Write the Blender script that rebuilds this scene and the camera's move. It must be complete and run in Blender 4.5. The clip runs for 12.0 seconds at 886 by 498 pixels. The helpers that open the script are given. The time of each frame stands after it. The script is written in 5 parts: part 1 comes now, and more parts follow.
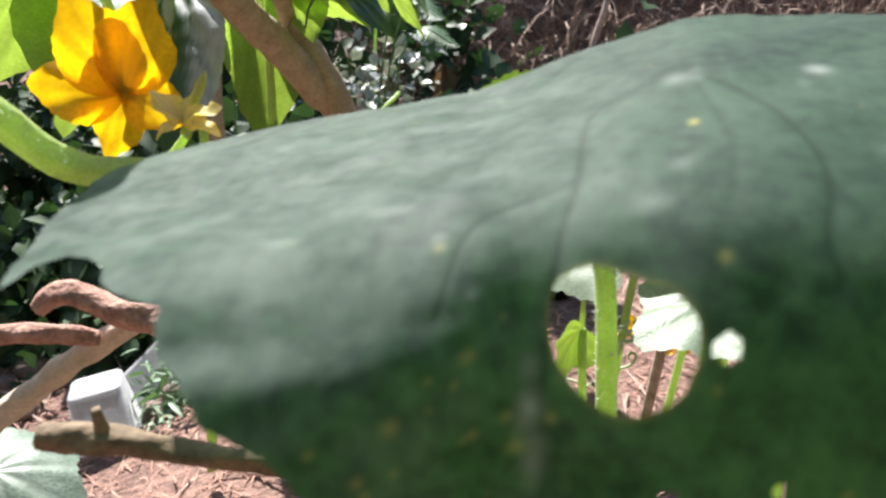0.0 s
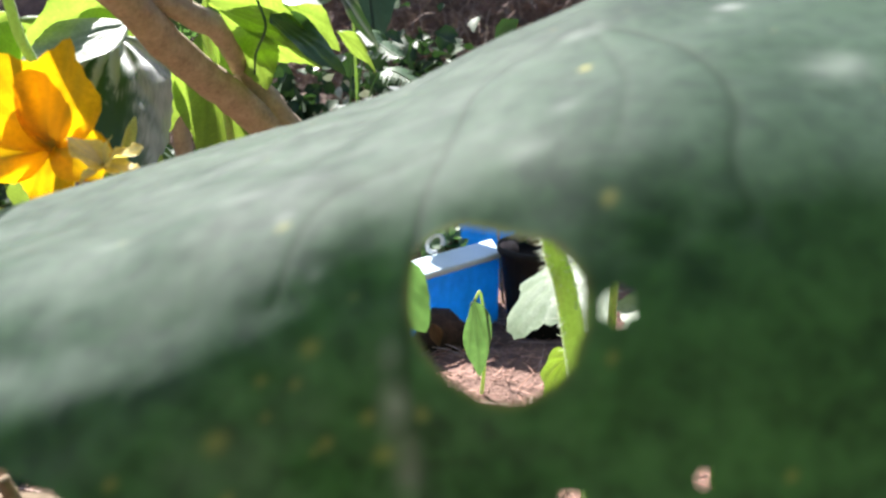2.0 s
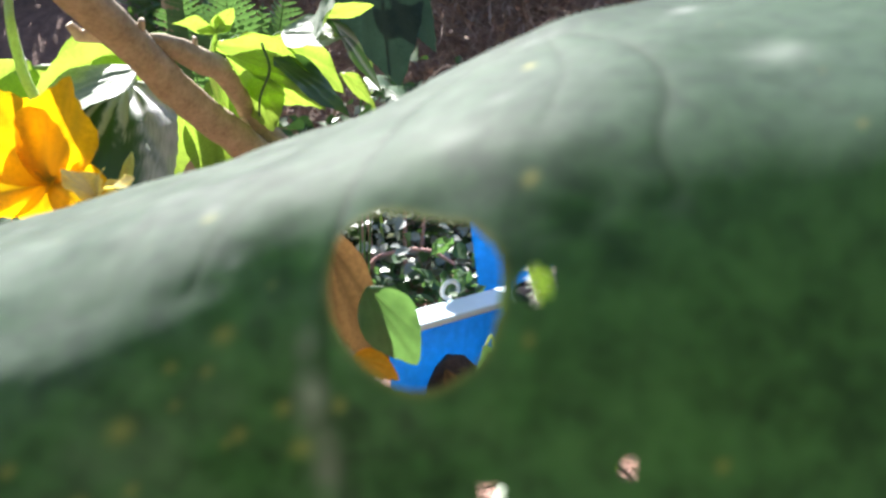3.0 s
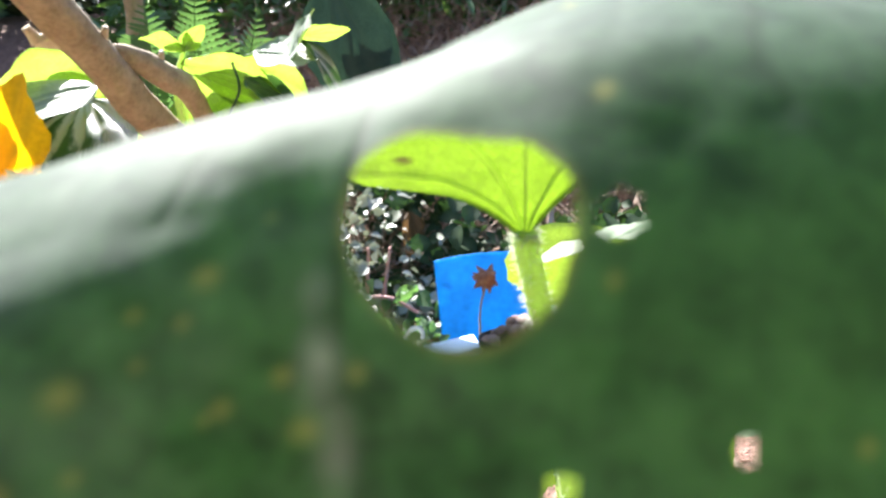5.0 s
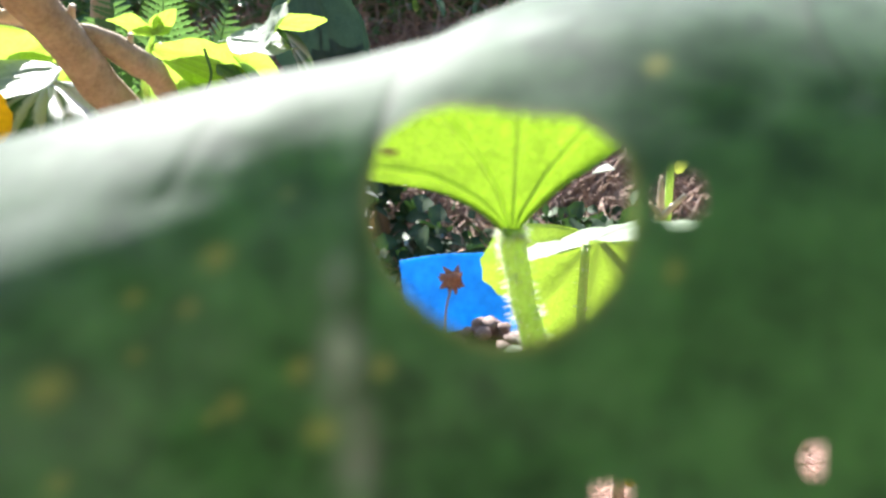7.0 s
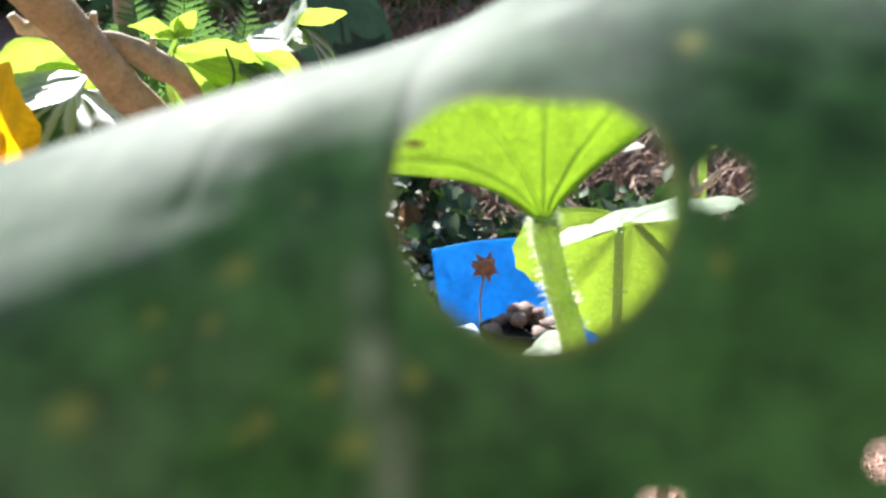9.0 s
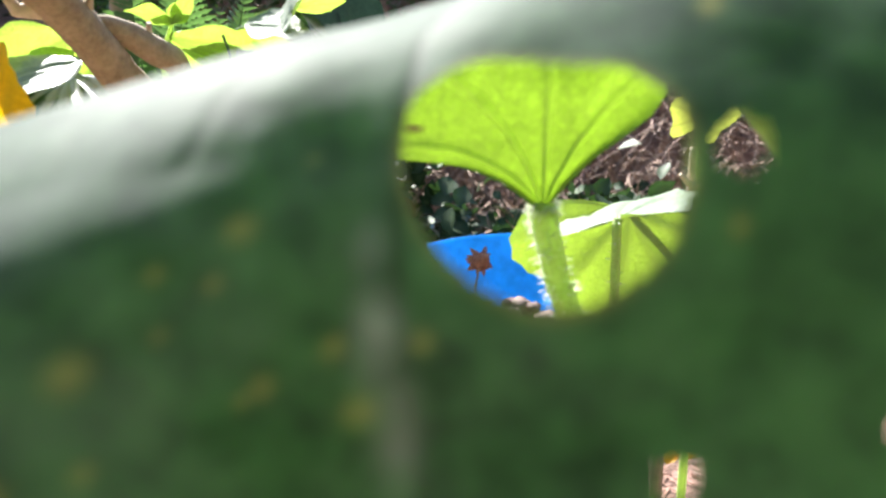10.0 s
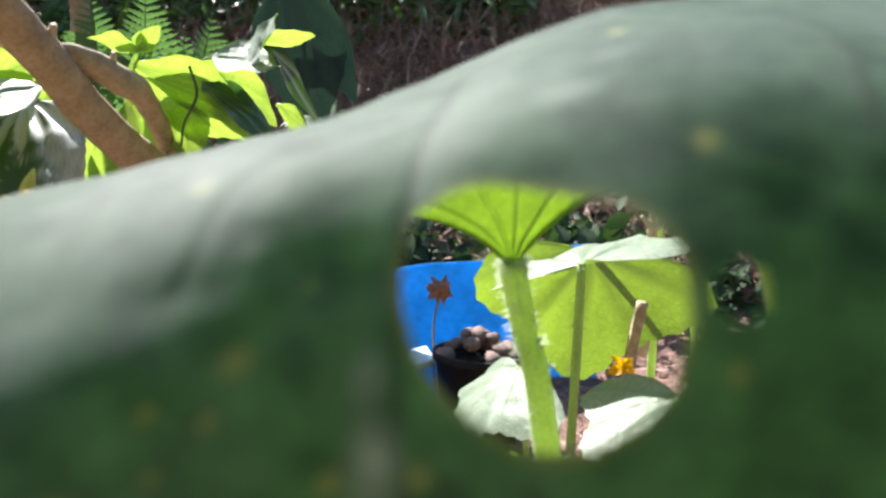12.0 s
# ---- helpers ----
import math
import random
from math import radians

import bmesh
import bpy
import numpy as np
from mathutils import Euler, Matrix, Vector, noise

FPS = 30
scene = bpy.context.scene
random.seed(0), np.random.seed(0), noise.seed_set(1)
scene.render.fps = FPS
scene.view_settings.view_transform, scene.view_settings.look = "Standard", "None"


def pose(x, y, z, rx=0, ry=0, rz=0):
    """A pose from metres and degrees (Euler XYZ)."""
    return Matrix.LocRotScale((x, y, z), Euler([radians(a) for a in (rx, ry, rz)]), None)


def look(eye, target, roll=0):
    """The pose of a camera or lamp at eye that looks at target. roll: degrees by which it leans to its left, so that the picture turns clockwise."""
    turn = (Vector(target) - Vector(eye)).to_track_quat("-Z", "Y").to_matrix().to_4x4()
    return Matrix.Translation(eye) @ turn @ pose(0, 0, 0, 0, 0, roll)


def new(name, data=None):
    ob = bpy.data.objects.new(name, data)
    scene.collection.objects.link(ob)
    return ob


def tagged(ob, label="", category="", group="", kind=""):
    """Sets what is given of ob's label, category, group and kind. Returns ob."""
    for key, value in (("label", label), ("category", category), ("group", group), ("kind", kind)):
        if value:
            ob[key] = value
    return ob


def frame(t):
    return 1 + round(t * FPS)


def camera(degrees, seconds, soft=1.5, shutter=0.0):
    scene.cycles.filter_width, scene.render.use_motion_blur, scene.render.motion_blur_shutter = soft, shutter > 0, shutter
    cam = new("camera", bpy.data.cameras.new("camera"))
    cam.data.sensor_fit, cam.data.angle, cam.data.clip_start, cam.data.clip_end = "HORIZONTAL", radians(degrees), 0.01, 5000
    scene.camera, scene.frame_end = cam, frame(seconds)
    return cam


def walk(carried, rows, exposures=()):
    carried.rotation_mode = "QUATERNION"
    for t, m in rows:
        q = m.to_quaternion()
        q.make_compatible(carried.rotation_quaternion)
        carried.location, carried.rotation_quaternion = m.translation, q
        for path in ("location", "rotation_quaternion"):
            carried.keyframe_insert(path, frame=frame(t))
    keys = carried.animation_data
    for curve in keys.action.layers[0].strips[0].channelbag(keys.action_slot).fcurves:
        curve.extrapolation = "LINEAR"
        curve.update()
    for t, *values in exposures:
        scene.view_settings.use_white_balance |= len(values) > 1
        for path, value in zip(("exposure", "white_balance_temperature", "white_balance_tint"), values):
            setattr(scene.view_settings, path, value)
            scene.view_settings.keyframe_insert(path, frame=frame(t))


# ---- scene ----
cam = camera(60.9, 12.0, soft=2.5)
cam.data.dof.use_dof = True
cam.data.dof.focus_distance = 0.75
cam.data.dof.aperture_fstop = 10.0

PATH = [
    (0.0, pose(0.0000, 0.0000, 0.5500, 69.64, -4.81, 2.80)),
    (0.5, pose(0.0149, 0.0003, 0.5587, 68.76, -2.33, 0.79)),
    (1.0, pose(0.0296, 0.0088, 0.5496, 70.18, -0.46, 1.32)),
    (1.5, pose(0.0457, 0.0153, 0.5356, 73.14, 0.84, 2.24)),
    (2.0, pose(0.0387, 0.0248, 0.5222, 74.08, 0.67, 2.20)),
    (2.5, pose(0.0393, 0.0251, 0.5136, 75.77, 1.59, 3.13)),
    (3.0, pose(0.0603, 0.0266, 0.5070, 78.21, 1.50, 4.11)),
    (3.2, pose(0.0554, 0.0289, 0.5004, 78.69, 1.92, 4.21)),
    (5.0, pose(0.0432, 0.0544, 0.4799, 82.59, -0.22, 1.10)),
    (5.5, pose(0.0367, 0.0566, 0.4759, 82.96, -1.76, 0.10)),
    (6.0, pose(0.0347, 0.0592, 0.4720, 83.33, -2.03, -0.46)),
    (6.5, pose(0.0318, 0.0623, 0.4752, 83.09, -2.40, -1.87)),
    (8.5, pose(0.0358, 0.0697, 0.4764, 81.99, 0.31, 0.34)),
    (9.0, pose(0.0330, 0.0703, 0.4770, 81.76, 0.92, 0.39)),
    (9.5, pose(0.0330, 0.0688, 0.4767, 82.00, 0.00, 0.00)),
    (10.0, pose(0.0308, 0.0724, 0.4723, 81.48, 0.17, 0.01)),
    (10.5, pose(0.0261, 0.0772, 0.4723, 82.01, 0.91, -0.88)),
    (11.0, pose(0.0241, 0.0756, 0.4882, 83.48, 1.40, -1.56)),
    (11.5, pose(0.0279, 0.0760, 0.4915, 83.39, 0.85, -2.12)),
    (12.0, pose(0.0253, 0.0751, 0.4864, 83.05, -1.54, -2.99)),
]
walk(cam, PATH, [(0.0, 1.58), (1.0, 1.70), (2.0, 1.82), (3.0, 2.06), (5.0, 2.50), (5.5, 2.38), (6.5, 2.54), (8.5, 2.27), (10.5, 2.22), (11.0, 2.35), (11.5, 1.97), (12.0, 1.82)])

# ---- light: high sun ahead and to the left, open sky
SUN_DIR = Vector((-0.36, 0.60, 0.78)).normalized()
world = bpy.data.worlds.new("sky")
scene.world = world
world.use_nodes = True
wn = world.node_tree.nodes
sky = wn.new("ShaderNodeTexSky")
sky.sky_type, sky.sun_disc = "NISHITA", False
sky.sun_elevation = math.asin(SUN_DIR.z)
sky.sun_rotation = math.atan2(SUN_DIR.x, SUN_DIR.y)
wn["Background"].inputs["Strength"].default_value = 0.08
world.node_tree.links.new(sky.outputs[0], wn["Background"].inputs["Color"])
sun = new("sun", bpy.data.lights.new("sun", "SUN"))
sun.data.energy, sun.data.angle, sun.data.color = 5.0, radians(0.6), (1.0, 0.97, 0.93)
sun.matrix_world = look((0, 0, 5), Vector((0, 0, 5)) - SUN_DIR)


# ---- materials
def base_material(name):
    m = bpy.data.materials.new(name)
    m.use_nodes = True
    nt = m.node_tree
    return m, nt, nt.nodes["Principled BSDF"], nt.nodes["Material Output"]


def node(nt, kind, **values):
    n = nt.nodes.new(kind)
    for key, value in values.items():
        n.inputs[key.replace("_", " ")].default_value = value
    return n


def ramp(nt, source, stops):
    r = nt.nodes.new("ShaderNodeValToRGB")
    e = r.color_ramp.elements
    while len(e) < len(stops):
        e.new(0.5)
    for item, (at, col) in zip(e, stops):
        item.position, item.color = at, (*col, 1)
    nt.links.new(source, r.inputs[0])
    return r.outputs[0]


def coords(nt):
    return nt.nodes.new("ShaderNodeTexCoord").outputs["Object"]


def noise_tex(nt, vec, scale, detail=4.0, rough=0.55):
    n = node(nt, "ShaderNodeTexNoise", Scale=scale, Detail=detail, Roughness=rough)
    nt.links.new(vec, n.inputs["Vector"])
    return n.outputs["Fac"]


def mix_rgb(nt, fac, a, b, blend="MIX"):
    m = nt.nodes.new("ShaderNodeMix")
    m.data_type, m.blend_type = "RGBA", blend
    for socket, value in ((m.inputs[0], fac), (m.inputs[6], a), (m.inputs[7], b)):
        if isinstance(value, (int, float)):
            socket.default_value = value
        elif isinstance(value, tuple):
            socket.default_value = (*value, 1)
        else:
            nt.links.new(value, socket)
    return m.outputs[2]


def add_bump(nt, bsdf, height, strength, distance):
    b = node(nt, "ShaderNodeBump", Strength=strength, Distance=distance)
    nt.links.new(height, b.inputs["Height"])
    nt.links.new(b.outputs[0], bsdf.inputs["Normal"])
    return b.outputs[0]


def plain_material(name, dark, light, scale=40.0, rough=0.7, bump=0.3, dist=0.002, metal=0.0, fine=260.0, spec=0.5):
    m, nt, b, _ = base_material(name)
    co = coords(nt)
    n1, n2 = noise_tex(nt, co, scale), noise_tex(nt, co, fine, 3.0)
    mixed = mix_rgb(nt, 0.45, n1, n2)
    nt.links.new(ramp(nt, mixed, [(0.32, dark), (0.68, light)]), b.inputs["Base Color"])
    b.inputs["Roughness"].default_value, b.inputs["Metallic"].default_value = rough, metal
    b.inputs["Specular IOR Level"].default_value = spec
    add_bump(nt, b, mixed, bump, dist)
    return m


def leaf_material(name, dark, light, vein, glow, through_share=0.4, rough=0.42, spec=0.5, scale=60.0, spot=None, bump=0.25, sheen=0.0, pale_lit=None, step=(0.36, 0.64), net=0.0, fuzz=0.4, vein_dim=0.38, glow_low=0.55):
    """Thin leaf: gloss and colour on the face, light passing through; veins and spots from the mesh's own attributes."""
    m, nt, b, out = base_material(name)
    co = coords(nt)
    n1, n2 = noise_tex(nt, co, scale), noise_tex(nt, co, scale * 7, 3.0)
    mixed = mix_rgb(nt, 0.4, mix_rgb(nt, 0.5, n1, noise_tex(nt, co, scale * 0.3, 5.0, 0.65)), n2)
    col = ramp(nt, mixed, [(step[0], dark), (step[1], light)])
    tcol = ramp(nt, mixed, [(step[0], tuple(c * glow_low for c in glow)), (step[1], glow)])
    relief = mixed
    if net:
        warp = nt.nodes.new("ShaderNodeVectorMath")
        wn2 = node(nt, "ShaderNodeTexNoise", Scale=net * 0.6, Detail=2.0)
        nt.links.new(co, wn2.inputs["Vector"])
        warp.operation = "MULTIPLY_ADD"
        nt.links.new(wn2.outputs["Color"], warp.inputs[0])
        warp.inputs[1].default_value = (0.8 / net,) * 3
        nt.links.new(co, warp.inputs[2])
        for scale2, share in ((net, 0.55), (net * 2.7, 0.3)):
            cell = node(nt, "ShaderNodeTexVoronoi", Scale=scale2)
            cell.feature = "DISTANCE_TO_EDGE"
            nt.links.new(warp.outputs[0], cell.inputs["Vector"])
            line = ramp(nt, cell.outputs["Distance"], [(0.0, (share,) * 3), (0.11, (0, 0, 0))])
            col = mix_rgb(nt, line, col, vein)
            tcol = mix_rgb(nt, line, tcol, tuple(c * 0.45 for c in glow))
            relief = mix_rgb(nt, line, relief, (0.15, 0.15, 0.15))
    av = nt.nodes.new("ShaderNodeAttribute")
    av.attribute_name = "vein"
    col = mix_rgb(nt, av.outputs["Fac"], col, vein)
    tcol = mix_rgb(nt, av.outputs["Fac"], tcol, tuple(c * vein_dim for c in glow))
    if spot:
        sv = nt.nodes.new("ShaderNodeAttribute")
        sv.attribute_name = "spot"
        col = mix_rgb(nt, sv.outputs["Fac"], col, spot)
        tcol = mix_rgb(nt, sv.outputs["Fac"], tcol, spot)
    if pale_lit:
        dv = nt.nodes.new("ShaderNodeAttribute")
        dv.attribute_name = "pale_lit"
        col = mix_rgb(nt, dv.outputs["Fac"], col, pale_lit)
    nt.links.new(col, b.inputs["Base Color"])
    b.inputs["Roughness"].default_value, b.inputs["Specular IOR Level"].default_value = rough, spec
    b.inputs["Sheen Weight"].default_value = sheen
    b.inputs["Sheen Roughness"].default_value = fuzz
    nrm = add_bump(nt, b, relief, bump, 0.0015)
    tr = nt.nodes.new("ShaderNodeBsdfTranslucent")
    nt.links.new(tcol, tr.inputs["Color"])
    nt.links.new(nrm, tr.inputs["Normal"])
    mx = nt.nodes.new("ShaderNodeMixShader")
    mx.inputs[0].default_value = through_share
    nt.links.new(b.outputs[0], mx.inputs[1])
    nt.links.new(tr.outputs[0], mx.inputs[2])
    nt.links.new(mx.outputs[0], out.inputs["Surface"])
    return m


M_NEAR = leaf_material("old_squash_leaf", (0.026, 0.050, 0.039), (0.061, 0.098, 0.077), (0.020, 0.040, 0.028), (0.105, 0.380, 0.080), 0.42, 0.68, 0.17, 20.0, spot=(0.42, 0.42, 0.12), bump=0.30, sheen=0.38, pale_lit=(0.46, 0.50, 0.46), fuzz=0.28, step=(0.40, 0.60), glow_low=0.32)
M_SQUASH = leaf_material("squash_leaf", (0.13, 0.22, 0.08), (0.22, 0.33, 0.14), (0.30, 0.42, 0.18), (0.29, 0.46, 0.03), 0.42, 0.47, 0.62, 50.0, bump=0.6, sheen=0.2, net=150.0)
# silvery mottled squash leaf; some of the sun's white is put into the colour
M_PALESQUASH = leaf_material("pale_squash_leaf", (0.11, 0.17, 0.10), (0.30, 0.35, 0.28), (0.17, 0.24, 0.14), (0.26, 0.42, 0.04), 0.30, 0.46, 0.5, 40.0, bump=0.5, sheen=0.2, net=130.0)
M_YOUNG = leaf_material("young_squash_leaf", (0.11, 0.20, 0.05), (0.17, 0.29, 0.09), (0.22, 0.34, 0.12), (0.20, 0.355, 0.014), 0.45, 0.42, 0.7, 50.0, bump=0.3, sheen=0.3, net=170.0, spot=(0.04, 0.025, 0.012), vein_dim=0.62)
M_PEPPER = leaf_material("pepper_leaf", (0.07, 0.18, 0.03), (0.13, 0.27, 0.05), (0.16, 0.28, 0.06), (0.45, 0.66, 0.08), 0.55, 0.42, 0.8, 60.0, net=230.0)
# deep shade is put into this leaf's dark, dull colour
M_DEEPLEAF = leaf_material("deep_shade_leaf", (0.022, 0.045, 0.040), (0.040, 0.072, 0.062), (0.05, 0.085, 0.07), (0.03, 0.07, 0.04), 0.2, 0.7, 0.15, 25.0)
M_DARKLEAF = leaf_material("dark_leaf", (0.02, 0.06, 0.035), (0.05, 0.11, 0.06), (0.08, 0.14, 0.07), (0.08, 0.2, 0.03), 0.25, 0.35, 0.5, 30.0)
# dark leaf colour with sunlit patches painted in as grey-white
M_GREYLEAF = leaf_material("grey_leaf_sun_patches", (0.03, 0.08, 0.035), (0.55, 0.57, 0.58), (0.72, 0.73, 0.75), (0.12, 0.26, 0.05), 0.15, 0.5, 0.4, 30.0, step=(0.66, 0.74), pale_lit=(0.50, 0.51, 0.54))
M_DRYLEAF = leaf_material("dry_leaf", (0.11, 0.06, 0.03), (0.25, 0.15, 0.08), (0.10, 0.06, 0.03), (0.20, 0.11, 0.04), 0.3, 0.6, 0.3, 50.0)
M_YELLOWLEAF = leaf_material("yellowing_leaf", (0.16, 0.18, 0.05), (0.34, 0.32, 0.10), (0.16, 0.12, 0.05), (0.36, 0.42, 0.06), 0.5, 0.5, 0.4, 60.0)
M_PETAL = leaf_material("squash_petal", (0.96, 0.45, 0.006), (0.98, 0.56, 0.012), (0.98, 0.66, 0.05), (1.0, 0.60, 0.006), 0.68, 0.45, 0.35, 40.0, sheen=0.1)
M_STEM = leaf_material("green_stalk", (0.42, 0.56, 0.16), (0.52, 0.66, 0.25), (0.4, 0.5, 0.2), (0.72, 0.95, 0.30), 0.5, 0.4, 0.6, 70.0, sheen=0.4)
M_HAIR = leaf_material("stalk_hair", (0.75, 0.78, 0.68), (0.85, 0.88, 0.78), (0.8, 0.8, 0.7), (0.9, 0.95, 0.8), 0.5, 0.4, 0.5, 80.0)
M_BARK = plain_material("grey_brown_bark", (0.23, 0.17, 0.11), (0.43, 0.335, 0.235), 55.0, 0.85, 0.6, 0.003)
M_DRYSTICK = plain_material("dry_stick", (0.24, 0.155, 0.12), (0.58, 0.44, 0.37), 70.0, 0.85, 0.7, 0.003)
M_REDSTICK = plain_material("reddish_stalk", (0.20, 0.095, 0.07), (0.58, 0.34, 0.27), 90.0, 0.85, 1.0, 0.005)
M_BROWNSTICK = plain_material("brown_stick", (0.085, 0.058, 0.036), (0.27, 0.19, 0.12), 60.0, 0.85, 0.7, 0.003)
M_PALEWOOD = plain_material("pale_wood", (0.42, 0.34, 0.25), (0.68, 0.58, 0.46), 70.0, 0.8, 0.5, 0.002)
M_SOIL = plain_material("soil", (0.085, 0.048, 0.037), (0.29, 0.17, 0.135), 22.0, 0.95, 1.0, 0.02, fine=120.0)
M_STRAW = plain_material("straw_mulch", (0.23, 0.12, 0.09), (0.52, 0.31, 0.24), 30.0, 0.9, 0.4, 0.002)
M_DRYBRUSH = plain_material("dry_brush", (0.15, 0.10, 0.075), (0.47, 0.34, 0.27), 18.0, 0.9, 0.4, 0.002)
M_BLUE = leaf_material("blue_plastic", (0.025, 0.30, 0.74), (0.04, 0.37, 0.86), (0.02, 0.3, 0.7), (0.05, 0.52, 1.0), 0.55, 0.42, 0.5, 9.0, bump=0.1)
# lid of the blue box, glare of full sun put into its pale colour
M_LID = plain_material("pale_lid", (0.52, 0.66, 0.74), (0.66, 0.78, 0.84), 12.0, 0.4, 0.1, 0.001)
M_BLACK = plain_material("black_plastic", (0.010, 0.010, 0.011), (0.022, 0.022, 0.022), 30.0, 0.8, 0.2, spec=0.2)
M_WHITE = plain_material("white_plastic", (0.62, 0.62, 0.62), (0.82, 0.82, 0.82), 30.0, 0.45, 0.1)
M_CLOUDY = leaf_material("cloudy_plastic", (0.6, 0.6, 0.62), (0.74, 0.74, 0.76), (0.6, 0.6, 0.6), (0.75, 0.75, 0.78), 0.45, 0.4, 0.5, 25.0, bump=0.1)
M_STONE = plain_material("stone", (0.085, 0.058, 0.050), (0.26, 0.185, 0.16), 45.0, 0.85, 0.8, 0.004)
M_PINK = plain_material("pinkish_stem", (0.42, 0.20, 0.18), (0.62, 0.36, 0.33), 60.0, 0.6, 0.4)
M_RUST = plain_material("withered_petal", (0.15, 0.06, 0.035), (0.32, 0.15, 0.09), 60.0, 0.9, 0.5)
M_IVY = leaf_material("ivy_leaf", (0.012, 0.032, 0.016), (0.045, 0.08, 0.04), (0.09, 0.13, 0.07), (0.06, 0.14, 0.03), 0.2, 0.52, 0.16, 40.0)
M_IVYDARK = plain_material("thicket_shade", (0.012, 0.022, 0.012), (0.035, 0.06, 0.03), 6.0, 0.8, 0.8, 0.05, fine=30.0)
M_PALELEAF = leaf_material("pale_leaf", (0.20, 0.24, 0.22), (0.40, 0.43, 0.42), (0.3, 0.32, 0.28), (0.3, 0.34, 0.2), 0.25, 0.4, 0.5, 14.0)
M_WEED = leaf_material("weed_leaf", (0.16, 0.26, 0.16), (0.32, 0.42, 0.30), (0.3, 0.4, 0.25), (0.2, 0.4, 0.1), 0.3, 0.45, 0.5, 30.0)
M_FERN = leaf_material("fern_green", (0.05, 0.11, 0.06), (0.12, 0.20, 0.11), (0.1, 0.18, 0.08), (0.17, 0.36, 0.08), 0.4, 0.45, 0.5, 12.0)
M_BLADE = leaf_material("grass_blade", (0.06, 0.14, 0.05), (0.14, 0.25, 0.09), (0.1, 0.2, 0.08), (0.2, 0.4, 0.05), 0.35, 0.4, 0.5, 12.0)
M_BUD = leaf_material("pale_bud", (0.5, 0.55, 0.2), (0.68, 0.7, 0.32), (0.5, 0.5, 0.3), (0.75, 0.85, 0.2), 0.5, 0.45, 0.5, 80.0)
M_TENDRIL = leaf_material("tendril", (0.50, 0.56, 0.36), (0.66, 0.70, 0.50), (0.4, 0.5, 0.3), (0.5, 0.6, 0.3), 0.3, 0.45, 0.5, 60.0)
M_SAGE = leaf_material("sage_leaf", (0.09, 0.15, 0.11), (0.24, 0.31, 0.25), (0.3, 0.36, 0.3), (0.14, 0.24, 0.10), 0.25, 0.5, 0.5, 40.0, bump=0.4, net=150.0)
M_FADED = leaf_material("crumpled_petal", (0.95, 0.74, 0.14), (0.97, 0.88, 0.42), (0.95, 0.85, 0.5), (1.0, 0.84, 0.16), 0.6, 0.45, 0.4, 60.0)
M_ORANGE = leaf_material("faded_petal", (0.75, 0.26, 0.01), (0.85, 0.42, 0.03), (0.8, 0.4, 0.05), (0.9, 0.42, 0.01), 0.4, 0.5, 0.4, 60.0)


# ---- building tools
def mesh_from(verts, faces, attrs=None, smooth=True):
    me = bpy.data.meshes.new("mesh")
    me.from_pydata([tuple(v) for v in verts], [], [tuple(f) for f in faces])
    if smooth:
        me.polygons.foreach_set("use_smooth", [True] * len(me.polygons))
    for key, values in (attrs or {}).items():
        me.attributes.new(key, "FLOAT", "POINT").data.foreach_set("value", np.asarray(values, dtype=np.float32))
    me.update()
    return me


def part(name, data, material, parent=None, label="", matrix=None):
    """Links a mesh (or a bmesh) as one object under a thing or a part."""
    if isinstance(data, bmesh.types.BMesh):
        me = bpy.data.meshes.new(name)
        data.to_mesh(me)
        data.free()
        me.polygons.foreach_set("use_smooth", [True] * len(me.polygons))
        data = me
    data.name = name
    if material and not data.materials:
        data.materials.append(material)
    ob = new(name, data)
    if matrix is not None:
        ob.matrix_basis = matrix
    if parent:
        ob.parent = parent
    if label:
        tagged(ob, label)
    return ob


def thing(name, label, category, at=(0, 0, 0), group="", kind=""):
    ob = new(name)
    ob.location = at
    ob.empty_display_size = 0.02
    return tagged(ob, label, category, group, kind)


def spline(points, steps):
    """Catmull-Rom through the points."""
    p = [Vector(q) for q in points]
    p = [2 * p[0] - p[1], *p, 2 * p[-1] - p[-2]]
    out = []
    for i in range(1, len(p) - 2):
        for k in range(steps):
            t = k / steps
            a, b, c, d = p[i - 1], p[i], p[i + 1], p[i + 2]
            out.append(0.5 * (2 * b + (c - a) * t + (2 * a - 5 * b + 4 * c - d) * t * t + (3 * b - a - 3 * c + d) * t ** 3))
    return out + [p[-2]]


